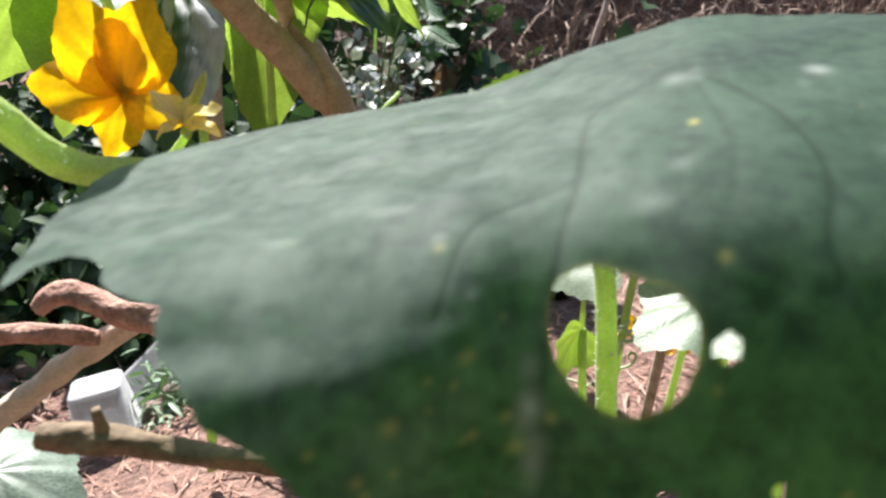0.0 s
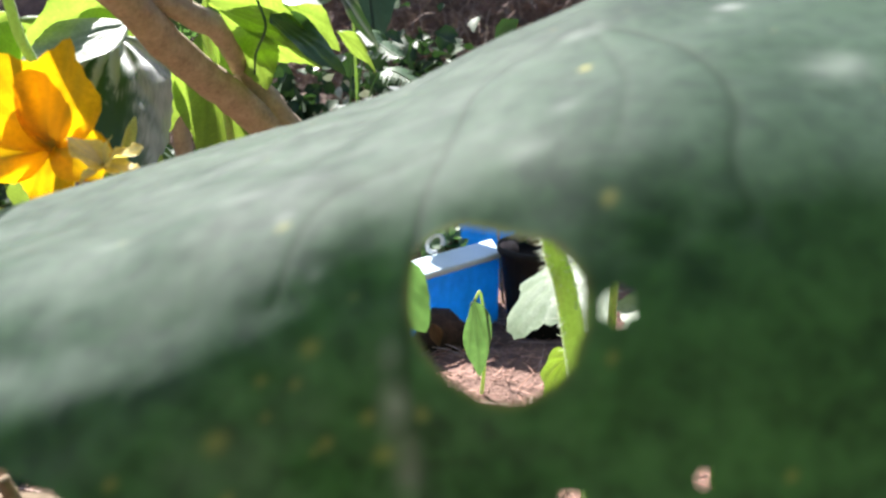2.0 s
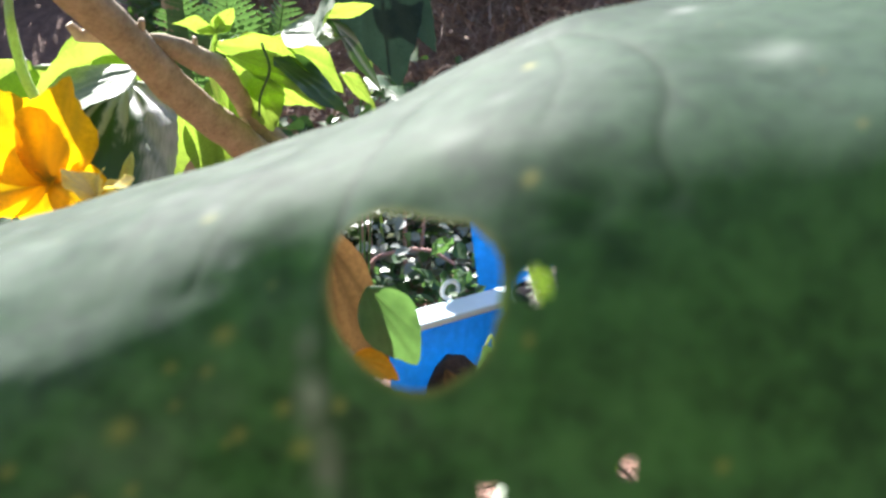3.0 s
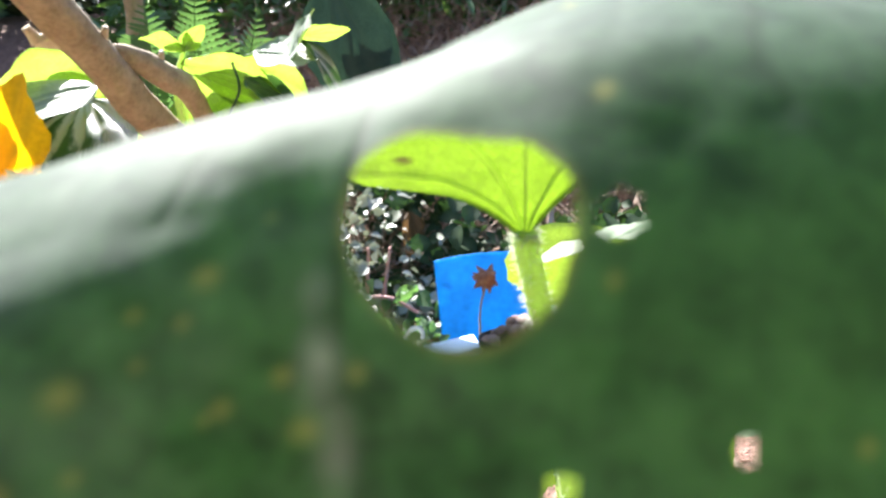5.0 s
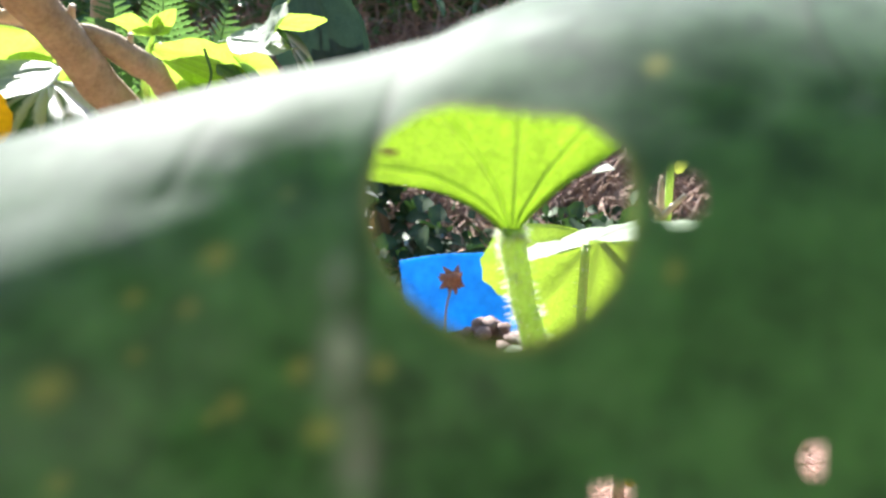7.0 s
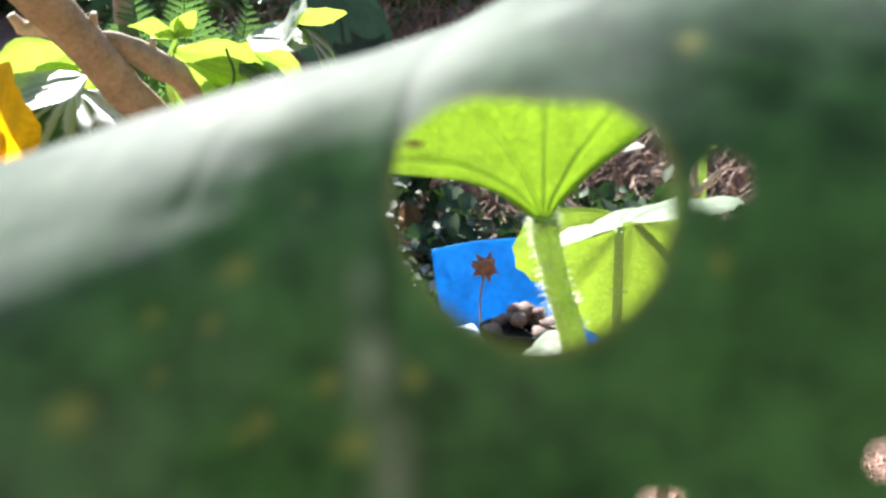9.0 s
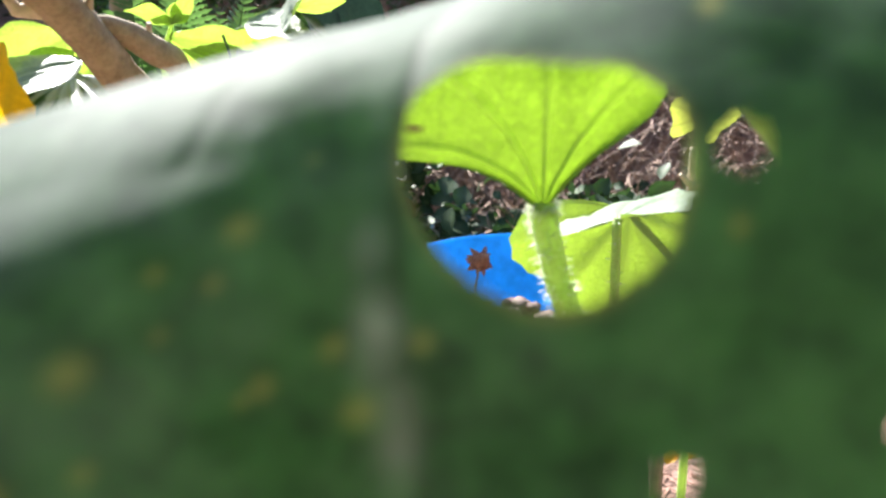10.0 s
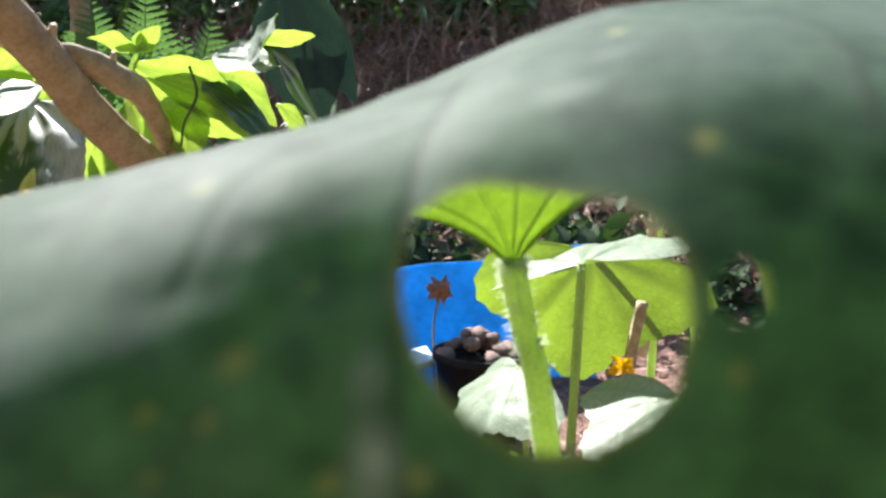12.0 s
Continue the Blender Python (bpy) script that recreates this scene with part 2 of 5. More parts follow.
def tube(points, radii, seg=10, steps=6, rough=0.0, origin=(0, 0, 0), ribs=0, seed=0):
    """A tapering round stalk along a curve; rough: knobbly by that share; ribs: ridges along it."""
    path = spline(points, steps)
    n = len(path)
    rad = np.interp(np.linspace(0, len(radii) - 1, n), range(len(radii)), radii)
    verts, faces = [], []
    up = Vector((0.31, 0.27, 0.91)).normalized()
    o = Vector(origin)
    for i, q in enumerate(path):
        d = (path[min(i + 1, n - 1)] - path[max(i - 1, 0)]).normalized()
        a = d.cross(up)
        a = (a if a.length > 0.05 else d.cross(Vector((1, 0, 0)))).normalized()
        b = d.cross(a)
        for k in range(seg):
            th = 2 * math.pi * k / seg
            r = rad[i] * (1 + rough * noise.noise((q + Vector((seed, 0, 0))) * 60 + Vector((math.cos(th), math.sin(th), 0)) * 1.3))
            if ribs:
                r *= 1 + 0.09 * math.cos(ribs * th)
            verts.append(q - o + a * (r * math.cos(th)) + b * (r * math.sin(th)))
    for i in range(n - 1):
        for k in range(seg):
            k2 = (k + 1) % seg
            faces.append((i * seg + k, i * seg + k2, (i + 1) * seg + k2, (i + 1) * seg + k))
    faces.append(tuple(range(seg))[::-1])
    faces.append(tuple((n - 1) * seg + k for k in range(seg)))
    return mesh_from(verts, faces, {"vein": [0.0] * len(verts)})


def squash_radius(th, lobes=0.10, sinus=0.7):
    r = 0.86 + lobes * math.cos(5 * th) + 0.1 * math.cos(th)
    return r * (1 - sinus * math.exp(-((math.pi - abs(th)) / 0.38) ** 2))


def lance_radius(width):
    """A pointed oval leaf that starts at its stalk."""
    def radius(th):
        a = abs(th)
        if a > 1.5:
            return 0.02
        lo, hi = 0.0, 1.0
        for _ in range(18):
            mid = (lo + hi) / 2
            y, x = mid * math.cos(a), mid * math.sin(a)
            inside = x <= width * math.sin(math.pi * min(1, max(0, y)) ** 0.85) ** 0.9 * (1 - 0.25 * y) and y <= 1
            lo, hi = (mid, hi) if inside else (lo, mid)
        return max(lo, 0.02)
    return radius


def frame_of(base, tip_dir, normal):
    y = Vector(tip_dir).normalized()
    z = Vector(normal)
    z = (z - y * z.dot(y)).normalized()
    x = y.cross(z)
    m = Matrix((x, y, z)).transposed().to_4x4()
    m.translation = Vector(base)
    return m


def blade(radius, size, veins, bend=(0, 0, 0), wave=0.04, serr=0.015, rings=14, spokes=72, seed=0, vein_w=0.05, quilt=0.02, span=math.pi, pinch=0.0):
    """A leaf or petal: y along its middle, z out of its upper face. bend: along, across, cup."""
    verts, faces, vein = [Vector((0, 0, 0))], [], [1.0]
    for i in range(1, rings + 1):
        f = (i / rings) ** 0.8
        for j in range(spokes + 1):
            th = -span + 2 * span * j / spokes
            r = radius(th) * (1 + serr * (1 if j % 2 else -1) * f + serr * 2 * noise.noise(Vector((math.cos(th) * 2, math.sin(th) * 2, seed * 3.7))) * f)
            tp = th * (1 - pinch * (1 - min(1.0, f * r))) if pinch else th
            x, y = f * r * math.sin(tp), f * r * math.cos(tp)
            near = min(abs((th - v + math.pi) % (2 * math.pi) - math.pi) for v in veins) if veins else 9
            g = math.exp(-(near * f / vein_w) ** 2)
            rad2 = x * x + y * y
            z = bend[0] * y * abs(y) + bend[1] * x * x + bend[2] * rad2
            z += wave * noise.noise(Vector((x * 2.6, y * 2.6, seed * 5.1))) * f
            z += wave * 0.6 * f ** 4 * math.sin(th * 9 + seed) + quilt * (noise.noise(Vector((x * 8, y * 8, seed))) * 0.6 - g)
            verts.append(Vector((x, y, z)) * size)
            vein.append(g * (1 - 0.5 * f))
    w = spokes + 1
    for j in range(spokes):
        faces.append((0, 1 + j + 1, 1 + j))
    for i in range(rings - 1):
        for j in range(spokes):
            a = 1 + i * w + j
            faces.append((a, a + 1, a + w + 1, a + w))
    return mesh_from(verts, faces, {"vein": vein})


SQUASH_VEINS = (0.0, 0.62, -0.62, 1.3, -1.3, 2.1, -2.1)


def hairs(path, radii, count, length, origin=(0, 0, 0), seed=1):
    rng = random.Random(seed)
    pts = spline(path, 8)
    verts, faces = [], []
    o = Vector(origin)
    for _ in range(count):
        t = rng.random() * (len(pts) - 1.001)
        i = int(t)
        q = pts[i].lerp(pts[i + 1], t - i)
        r = float(np.interp(t, np.linspace(0, len(pts) - 1, len(radii)), radii))
        d = (pts[i + 1] - pts[i]).normalized()
        side = Vector((rng.gauss(0, 1), rng.gauss(0, 1), rng.gauss(0, 1)))
        side = (side - d * side.dot(d)).normalized()
        tang = d.cross(side) * 0.00055
        tip = q + side * (r + length * rng.uniform(0.5, 1.1)) + d * length * rng.uniform(-0.3, 0.3)
        b = q + side * r * 0.95
        k = len(verts)
        verts += [b - tang - o, b + tang - o, b + d * 0.0004 - o, tip - o]
        faces += [(k, k + 1, k + 3), (k + 1, k + 2, k + 3), (k + 2, k, k + 3)]
    return mesh_from(verts, faces, {"vein": [0.0] * len(verts)}, smooth=False)


def pebble(size, seed):
    bm = bmesh.new()
    bmesh.ops.create_icosphere(bm, subdivisions=2, radius=1)
    for v in bm.verts:
        v.co *= 1 + 0.28 * noise.noise(v.co * 1.1 + Vector((seed * 7.3, 0, 0)))
        v.co = Vector((v.co.x * size[0], v.co.y * size[1], v.co.z * size[2]))
    return bm


# ---- the ground: one sheet, sunk on one side, rising to a bank behind
def soft_step(t):
    return 0.5 + 0.5 * math.tanh(t / 2)


def ground_z(x, y):
    z = -0.16 * soft_step(-(x + 0.34) * 14) * soft_step(-(y - 1.5) * 4)
    z += 1.25 * soft_step((y - 2.68 - 0.10 * math.sin(x * 2.3) + 0.22 * max(-4, min(4, x))) * 3.2)
    if abs(x) < 6 and abs(y) < 8:
        z += 0.02 * noise.noise(Vector((x * 5, y * 5, 0))) + 0.007 * noise.noise(Vector((x * 22, y * 22, 3)))
    return z


def build_ground():
    def axis(c, near, far, n):
        t = np.linspace(-1, 1, n)
        return c + near * t + (far - near) * np.sign(t) * np.abs(t) ** 7
    xs, ys = axis(0, 3.0, 60, 170), axis(1.4, 3.0, 60, 170)
    verts = [(x, y, ground_z(x, y)) for y in ys for x in xs]
    n = len(xs)
    faces = [(j * n + i, j * n + i + 1, (j + 1) * n + i + 1, (j + 1) * n + i) for j in range(len(ys) - 1) for i in range(n - 1)]
    ob = part("ground", mesh_from(verts, faces), M_SOIL)
    tagged(ob, "reddish brown crumbly garden soil", "ground", kind="structure")


build_ground()


def strips(name, label, category, count, place, length, width, material, seed, curl=0.3, tilt=0.25, lift=0.003, groups=1):
    """Many thin flat pieces lying about: straw, bark chips, dead stalks."""
    rng = random.Random(seed)
    verts, faces = [], []
    for _ in range(count):
        x, y, base = place(rng)
        L, w = length * rng.uniform(0.35, 1.3), width * rng.uniform(0.5, 1.5)
        a = rng.uniform(0, 2 * math.pi)
        up = rng.gauss(0, tilt)
        d = Vector((math.cos(a) * math.cos(up), math.sin(a) * math.cos(up), math.sin(up)))
        s = d.cross(Vector((rng.gauss(0, 0.4), rng.gauss(0, 0.4), 1))).normalized() * w
        b = Vector((0, 0, rng.gauss(0, curl))) + s * rng.gauss(0, curl / max(w, 1e-4) * 0.3)
        o = Vector((x, y, base + lift + abs(math.sin(up)) * L * 0.4))
        k = len(verts)
        for t in (-0.5, -0.15, 0.2, 0.5):
            q = o + d * L * t + b * L * (0.25 - t * t)
            verts += [q - s * (1 - abs(t)), q + s * (1 - abs(t)), q + d.cross(s) * 0.6]
        for i in range(3):
            e = k + i * 3
            for u, v in ((0, 1), (1, 2), (2, 0)):
                faces.append((e + u, e + v, e + v + 3, e + u + 3))
    ob = part(name, mesh_from(verts, faces, {"vein": [0.0] * len(verts)}, smooth=False), material)
    return tagged(ob, label, category, kind="stuff")


def on_ground(x0, x1, y0, y1, extra=0.0):
    def place(rng):
        x, y = rng.uniform(x0, x1), rng.uniform(y0, y1)
        return x, y, ground_z(x, y) + extra * rng.random()
    return place


strips("mulch", "reddish brown straw and bark mulch lying on the soil", "mulch", 9000, on_ground(-0.75, 0.7, 0.35, 1.9), 0.03, 0.0013, M_STRAW, 3)
strips("dead_stalks", "pale dead stalks scattered over the soil", "dead stalks", 260, on_ground(-0.7, 0.7, 0.4, 1.8), 0.12, 0.0018, M_DRYSTICK, 4, tilt=0.15)
strips("dry_brush", "heap of dry brown brush and straw on the bank", "dry brush", 19000, on_ground(-1.2, 2.4, 1.95, 3.6, 0.08), 0.15, 0.0024, M_DRYBRUSH, 5, curl=0.5, tilt=0.6)


def foliage(name, label, category, count, place, size, material, seed, shape="oval", face=(0, -0.5, 0.8), spread=0.7):
    """A mass of small leaves, each a folded blade of six faces."""
    rng = random.Random(seed)
    verts, faces, vein = [], [], []
    outline = ((0, 0), (0.28, 0.25), (0.36, 0.55), (0.0, 1.0), (-0.36, 0.55), (-0.28, 0.25)) if shape == "oval" else ((0, 0), (0.09, 0.2), (0.1, 0.55), (0.0, 1.0), (-0.1, 0.55), (-0.09, 0.2))
    for _ in range(count):
        o = Vector(place(rng))
        s = size * rng.uniform(0.5, 1.4)
        n = (Vector(face) + Vector((rng.gauss(0, spread), rng.gauss(0, spread), rng.gauss(0, spread)))).normalized()
        d = n.cross(Vector((rng.gauss(0, 1), rng.gauss(0, 1), rng.gauss(-0.5, 1)))).normalized()
        x = d.cross(n)
        droop = rng.uniform(0.05, 0.35)
        k = len(verts)
        for u, v in outline:
            verts.append(o + x * u * s + d * v * s + n * (abs(u) * 0.35 - droop * v * v) * s)
            vein.append(0.0)
        verts.append(o + d * 0.5 * s - n * droop * 0.25 * s)
        vein.append(1.0)
        for i in range(6):
            faces.append((k + i, k + (i + 1) % 6, k + 6))
    ob = part(name, mesh_from(verts, faces, {"vein": vein}), material)
    return tagged(ob, label, category, kind="stuff")


def clumps(centres, radius, flat=1.0):
    def place(rng):
        c = rng.choice(centres)
        r = [rng.gauss(0, radius) for _ in range(3)]
        x, y, z = c[0] + r[0], c[1] + r[1], c[2] + r[2] * flat
        return x, y, max(z, ground_z(x, y) + 0.01)
    return place


def hedge_wall(x0, x1, y0, y1, top):
    def place(rng):
        x, y = rng.uniform(x0, x1), rng.uniform(y0, y1)
        h = top * (0.85 + 0.3 * noise.noise(Vector((x * 1.2, 0, 4))))
        return x, y, ground_z(x, y) + h * rng.random() ** 0.8
    return place


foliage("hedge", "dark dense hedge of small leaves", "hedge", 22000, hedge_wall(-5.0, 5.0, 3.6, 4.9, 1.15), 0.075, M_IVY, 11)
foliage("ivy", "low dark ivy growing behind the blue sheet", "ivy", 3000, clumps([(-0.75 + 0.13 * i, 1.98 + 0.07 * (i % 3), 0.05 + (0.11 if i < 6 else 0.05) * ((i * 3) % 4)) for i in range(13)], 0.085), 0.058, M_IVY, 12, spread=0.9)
foliage("pale_ground_leaves", "pale sunlit leaves low behind the blue sheet", "ground plant", 620, clumps([(-0.42 + 0.075 * i, 1.72 + 0.08 * (i % 3), 0.04 + 0.09 * ((i * 5) % 4)) for i in range(6)], 0.075), 0.030, M_PALELEAF, 13)
foliage("green_ground_leaves", "soft green leaves low behind the blue sheet", "ground plant", 200, clumps([(-0.30 + 0.08 * i, 1.62 + 0.05 * (i % 3), 0.03 + 0.03 * (i % 2)) for i in range(5)], 0.06), 0.045, M_FERN, 17)
foliage("bank_grass", "green grass and weeds at the top of the bank", "grass", 5000, lambda rng: (lambda x, y: (x, y, ground_z(x, y) + 0.25 * rng.random()))(rng.uniform(-1.4, 0.5), rng.uniform(3.0, 3.6)), 0.10, M_BLADE, 15, shape="lance")


# ---- the big old squash leaf with the gnawed hole
KNOT_Y = (0.150, 0.165, 0.177, 0.200, 0.250, 0.300, 0.380)
KNOT_Z = (0.340, 0.440, 0.4705, 0.4862, 0.4910, 0.4952, 0.4975)
LEAN_L = (0.0, 0.05, 0.20, 0.27, 0.26, 0.25, 0.26)
LEAN_R = (0.0, 0.04, 0.17, 0.27, 0.41, 0.48, 0.50)
LEAN_FAR = (0.0, 0.04, 0.14, 0.04, 0.09, 0.12, 0.18)


def near_profile(x):
    """The leaf's section across its fold: it climbs towards one side, less steeply past the root of the veins."""
    bulge = 0.010 / (1 + math.exp(-(x - 0.045) / 0.012))
    round_l = max(0.0, min(1.0, (0.02 - x) / 0.06))
    ys = [y - bulge * w - round_l * v for y, w, v in zip(KNOT_Y, (1, 1, 0.55, 0.1, 0, 0, 0), (0.036, 0.022, 0.011, 0.001, 0, 0, 0))]
    past = 0.012 * math.log1p(math.exp((x - 0.080) / 0.012))
    left = 0.010 * math.log1p(math.exp(-x / 0.010)) - 0.010 * math.log(2)
    near = max(-0.2, min(0.2, x)) + left - past
    zs = [z + near * r - left * l + past * far for z, l, r, far in zip(KNOT_Z, LEAN_L, LEAN_R, LEAN_FAR)]
    return ys, zs


def build_near_leaf():
    n_sub = 24
    base = spline([(0, y, z) for y, z in zip(*near_profile(0.0))], n_sub)
    arc = np.r_[0, np.cumsum([(b - a).length for a, b in zip(base, base[1:])])]
    step = 0.00095
    xs = np.arange(-0.175, 0.215, step)
    ss = np.arange(0, arc[-1], step)
    P = np.zeros((len(ss), len(xs), 3))
    for i, x in enumerate(xs):
        col = np.array([tuple(v) for v in spline([(x, y, z) for y, z in zip(*near_profile(x))], n_sub)])
        for k in range(3):
            P[:, i, k] = np.interp(ss, arc, col[:, k])

    def s_at(x, y=None, z=None):
        i = int(np.clip(round((x - xs[0]) / step), 0, len(xs) - 1))
        return ss[np.argmin(np.abs(P[:, i, 1] - y))] if y is not None else ss[np.argmin(np.abs(P[: int(len(ss) * 0.62), i, 2] - z))]

    rim = [(-0.134, "y", 0.199), (-0.129, "y", 0.211), (-0.121, "y", 0.215), (-0.113, "y", 0.212), (-0.102, "y", 0.198), (-0.094, "y", 0.187), (-0.083, "y", 0.179), (-0.076, "y", 0.175), (-0.070, "z", 0.455), (-0.063, "z", 0.4525), (-0.0595, "z", 0.449), (-0.057, "z", 0.446), (-0.050, "z", 0.445), (-0.040, "z", 0.440), (-0.027, "z", 0.428),
           (-0.012, "z", 0.400), (0.03, "z", 0.372), (0.09, "z", 0.366), (0.14, "z", 0.375), (0.18, "z", 0.40), (0.198, "z", 0.44), (0.203, "y", 0.2), (0.195, "y", 0.27),
           (0.17, "y", 0.34), (0.12, "y", 0.37), (0.06, "y", 0.362), (0.0, "y", 0.355), (-0.05, "y", 0.372), (-0.10, "y", 0.368), (-0.142, "y", 0.34), (-0.155, "y", 0.30), (-0.147, "y", 0.240)]
    outline = np.array([(x, s_at(x, **{k: v})) for x, k, v in rim])
    bite = [(0.0603, 0.4665), (0.0605, 0.4742), (0.0551, 0.4797), (0.0480, 0.4818), (0.0413, 0.4828), (0.0336, 0.4830), (0.0270, 0.4783), (0.0251, 0.4703), (0.0272, 0.4630), (0.0309, 0.4575), (0.0358, 0.4537), (0.0415, 0.4514), (0.0477, 0.4515), (0.0533, 0.4548), (0.0576, 0.4600)]
    hole = np.array([(x, s_at(x, z=z)) for x, z in bite])
    hole = np.array([tuple(v)[:2] for v in spline([(*p, 0) for p in [*hole, hole[0]]], 5)][:-1])

    def signed(px, py, poly):
        d = np.full(px.shape, 9.0)
        inside = np.zeros(px.shape, bool)
        for (ax, ay), (bx, by) in zip(poly, np.roll(poly, -1, axis=0)):
            ex, ey = bx - ax, by - ay
            t = np.clip(((px - ax) * ex + (py - ay) * ey) / (ex * ex + ey * ey), 0, 1)
            d = np.minimum(d, np.hypot(px - ax - t * ex, py - ay - t * ey))
            cross = (ay > py) != (by > py)
            inside ^= cross & (px < ex * (py - ay) / (ey if ey else 1e-9) + ax)
        return np.where(inside, -d, d)

    small = [(0.0672, 0.4705, 0.0036, 1.5), (0.0830, 0.4393, 0.0012, 0.7), (0.0582, 0.4322, 0.0024, 1)]
    X, S = np.meshgrid(xs, ss)
    jig = np.array([[noise.noise(Vector((x * 90, s * 90, 0))) for x in xs] for s in ss])

    def field(px, py, j):
        f = np.maximum(signed(px, py, outline) + 0.0022 * j, -(signed(px, py, hole) + 0.0006 * j))
        for x, z, r, flat in small:
            f = np.maximum(f, r * (1 + 0.35 * j) - np.hypot(px - x, (py - s_at(x, z=z)) * flat))
        return f

    F = field(X, S, jig)
    h = 0.0004
    gx = (field(X + h, S, jig) - F) / h
    gs = (field(X, S + h, jig) - F) / h
    g2 = np.maximum(gx * gx + gs * gs, 0.2)
    near = np.abs(F) < step * 0.52
    X2, S2 = np.where(near, X - F * gx / g2, X), np.where(near, S - F * gs / g2, S)
    F2 = np.where(near, field(X2, S2, jig), 0)
    X2, S2 = X2 - F2 * gx / g2, S2 - F2 * gs / g2
    keep = (F < 0) | near
    # place every vertex on the surface
    fi, fs = np.clip((X2 - xs[0]) / step, 0, len(xs) - 1.001), np.clip(S2 / step, 0, len(ss) - 1.001)
    i0, j0 = fi.astype(int), fs.astype(int)
    u, v = (fi - i0)[..., None], (fs - j0)[..., None]
    Q = (P[j0, i0] * (1 - u) + P[j0, i0 + 1] * u) * (1 - v) + (P[j0 + 1, i0] * (1 - u) + P[j0 + 1, i0 + 1] * u) * v
    # veins run from the stalk's root over the fold
    root = (0.075, s_at(0.075, y=0.275))
    veins = [
        [root, (0.043, s_at(0.043, y=0.262)), (0.033, s_at(0.033, y=0.212)), (0.0268, s_at(0.0268, z=0.486)), (0.0245, s_at(0.0245, z=0.455)), (0.028, s_at(0.028, z=0.425)), (0.03, s_at(0.03, z=0.375))],
        [root, (0.02, s_at(0.02, y=0.285)), (-0.006, s_at(-0.006, y=0.235)), (-0.021, s_at(-0.021, y=0.192)), (-0.0205, s_at(-0.0205, z=0.464)), (-0.04, s_at(-0.04, z=0.447))],
        [root, (0.0765, s_at(0.0765, y=0.24)), (0.076, s_at(0.076, y=0.215)), (0.070, s_at(0.070, y=0.19))],
        [root, (0.088, s_at(0.088, y=0.25)), (0.096, s_at(0.096, y=0.215)), (0.0965, s_at(0.0965, y=0.195)), (0.092, s_at(0.092, y=0.181)), (0.094, s_at(0.094, y=0.172))],
        [(0.096, s_at(0.096, y=0.215)), (0.118, s_at(0.118, y=0.198)), (0.128, s_at(0.128, y=0.182))],
        [root, (0.0, s_at(0.0, y=0.31)), (-0.06, s_at(-0.06, y=0.27)), (-0.10, s_at(-0.10, y=0.225))],
        [(0.033, s_at(0.033, y=0.212)), (0.005, s_at(0.005, y=0.195)), (-0.003, s_at(-0.003, z=0.468))],
        [(-0.06, s_at(-0.06, y=0.27)), (-0.058, s_at(-0.058, y=0.2)), (-0.055, s_at(-0.055, z=0.455))],
        [(0.028, s_at(0.028, z=0.425)), (0.005, s_at(0.005, z=0.405))],
    ]
    widths = (0.0011, 0.0016, 0.0014, 0.0014, 0.0012, 0.0015, 0.0010, 0.0012, 0.0012)
    depths = (1.0, 0.35, 0.40, 0.75, 0.38, 0.18, 0.85, 0.15, 0.14)
    vein = np.zeros(X.shape)
    trough = np.zeros(X.shape)
    for line, w, deep in zip(veins, widths, depths):
        pts = np.array([tuple(p)[:2] for p in spline([(*p, 0) for p in line], 6)])
        for (ax, ay), (bx, by) in zip(pts, pts[1:]):
            ex, ey = bx - ax, by - ay
            t = np.clip(((X2 - ax) * ex + (S2 - ay) * ey) / (ex * ex + ey * ey + 1e-12), 0, 1)
            d = np.hypot(X2 - ax - t * ex, S2 - ay - t * ey)
            vein = np.maximum(vein, deep * np.exp(-(d / w) ** 2))
            trough = np.maximum(trough, deep * np.exp(-(d / 0.006) ** 2))
    # flecks
    fleck = np.zeros(X.shape)
    marks = [(0.0656, 0.4612, 0.0010), (0.0667, 0.4885, 0.0016), (0.0054, 0.4612, 0.0018), (-0.012, 0.4455, 0.0022), (0.0202, 0.4373, 0.0020), (0.0170, 0.4459, 0.0015), (0.0086, 0.4421, 0.0014), (-0.0042, 0.4811, 0.0015), (0.0279, 0.4465, 0.0015), (-0.0099, 0.4348, 0.0011), (-0.0185, 0.4334, 0.0015), (-0.0164, 0.4295, 0.0013), (-0.0039, 0.4559, 0.0010), (0.0027, 0.4544, 0.0010), (0.10, 0.44, 0.0012), (-0.03, 0.441, 0.0012)]
    for x, z, r in marks:
        fleck = np.maximum(fleck, 0.5 * np.exp(-(((X2 - x) ** 2 + (S2 - s_at(x, z=z)) ** 2) / r ** 2) ** 1.2))
    fleck = np.maximum(fleck, 0.45 * np.exp(-(np.maximum(signed(X2, S2, hole), 0) / 0.0011) ** 2))
    sx, s0 = 0.0685, s_at(0.0685, y=0.233)
    fleck = np.maximum(fleck, np.exp(-(((X2 - sx) ** 2 + (S2 - s0) ** 2) / 0.0017 ** 2) ** 1.5))
    rng = random.Random(5)
    for _ in range(70):
        x, s, r = rng.uniform(-0.14, 0.19), rng.uniform(0, arc[-1]), rng.uniform(0.0003, 0.0009)
        fleck = np.maximum(fleck, rng.uniform(0.2, 0.6) * np.exp(-(((X2 - x) ** 2 + (S2 - s) ** 2) / r ** 2)))
    # pale marks: a streak beside the hole, patches on the fold
    pale_lit = np.zeros(X.shape)
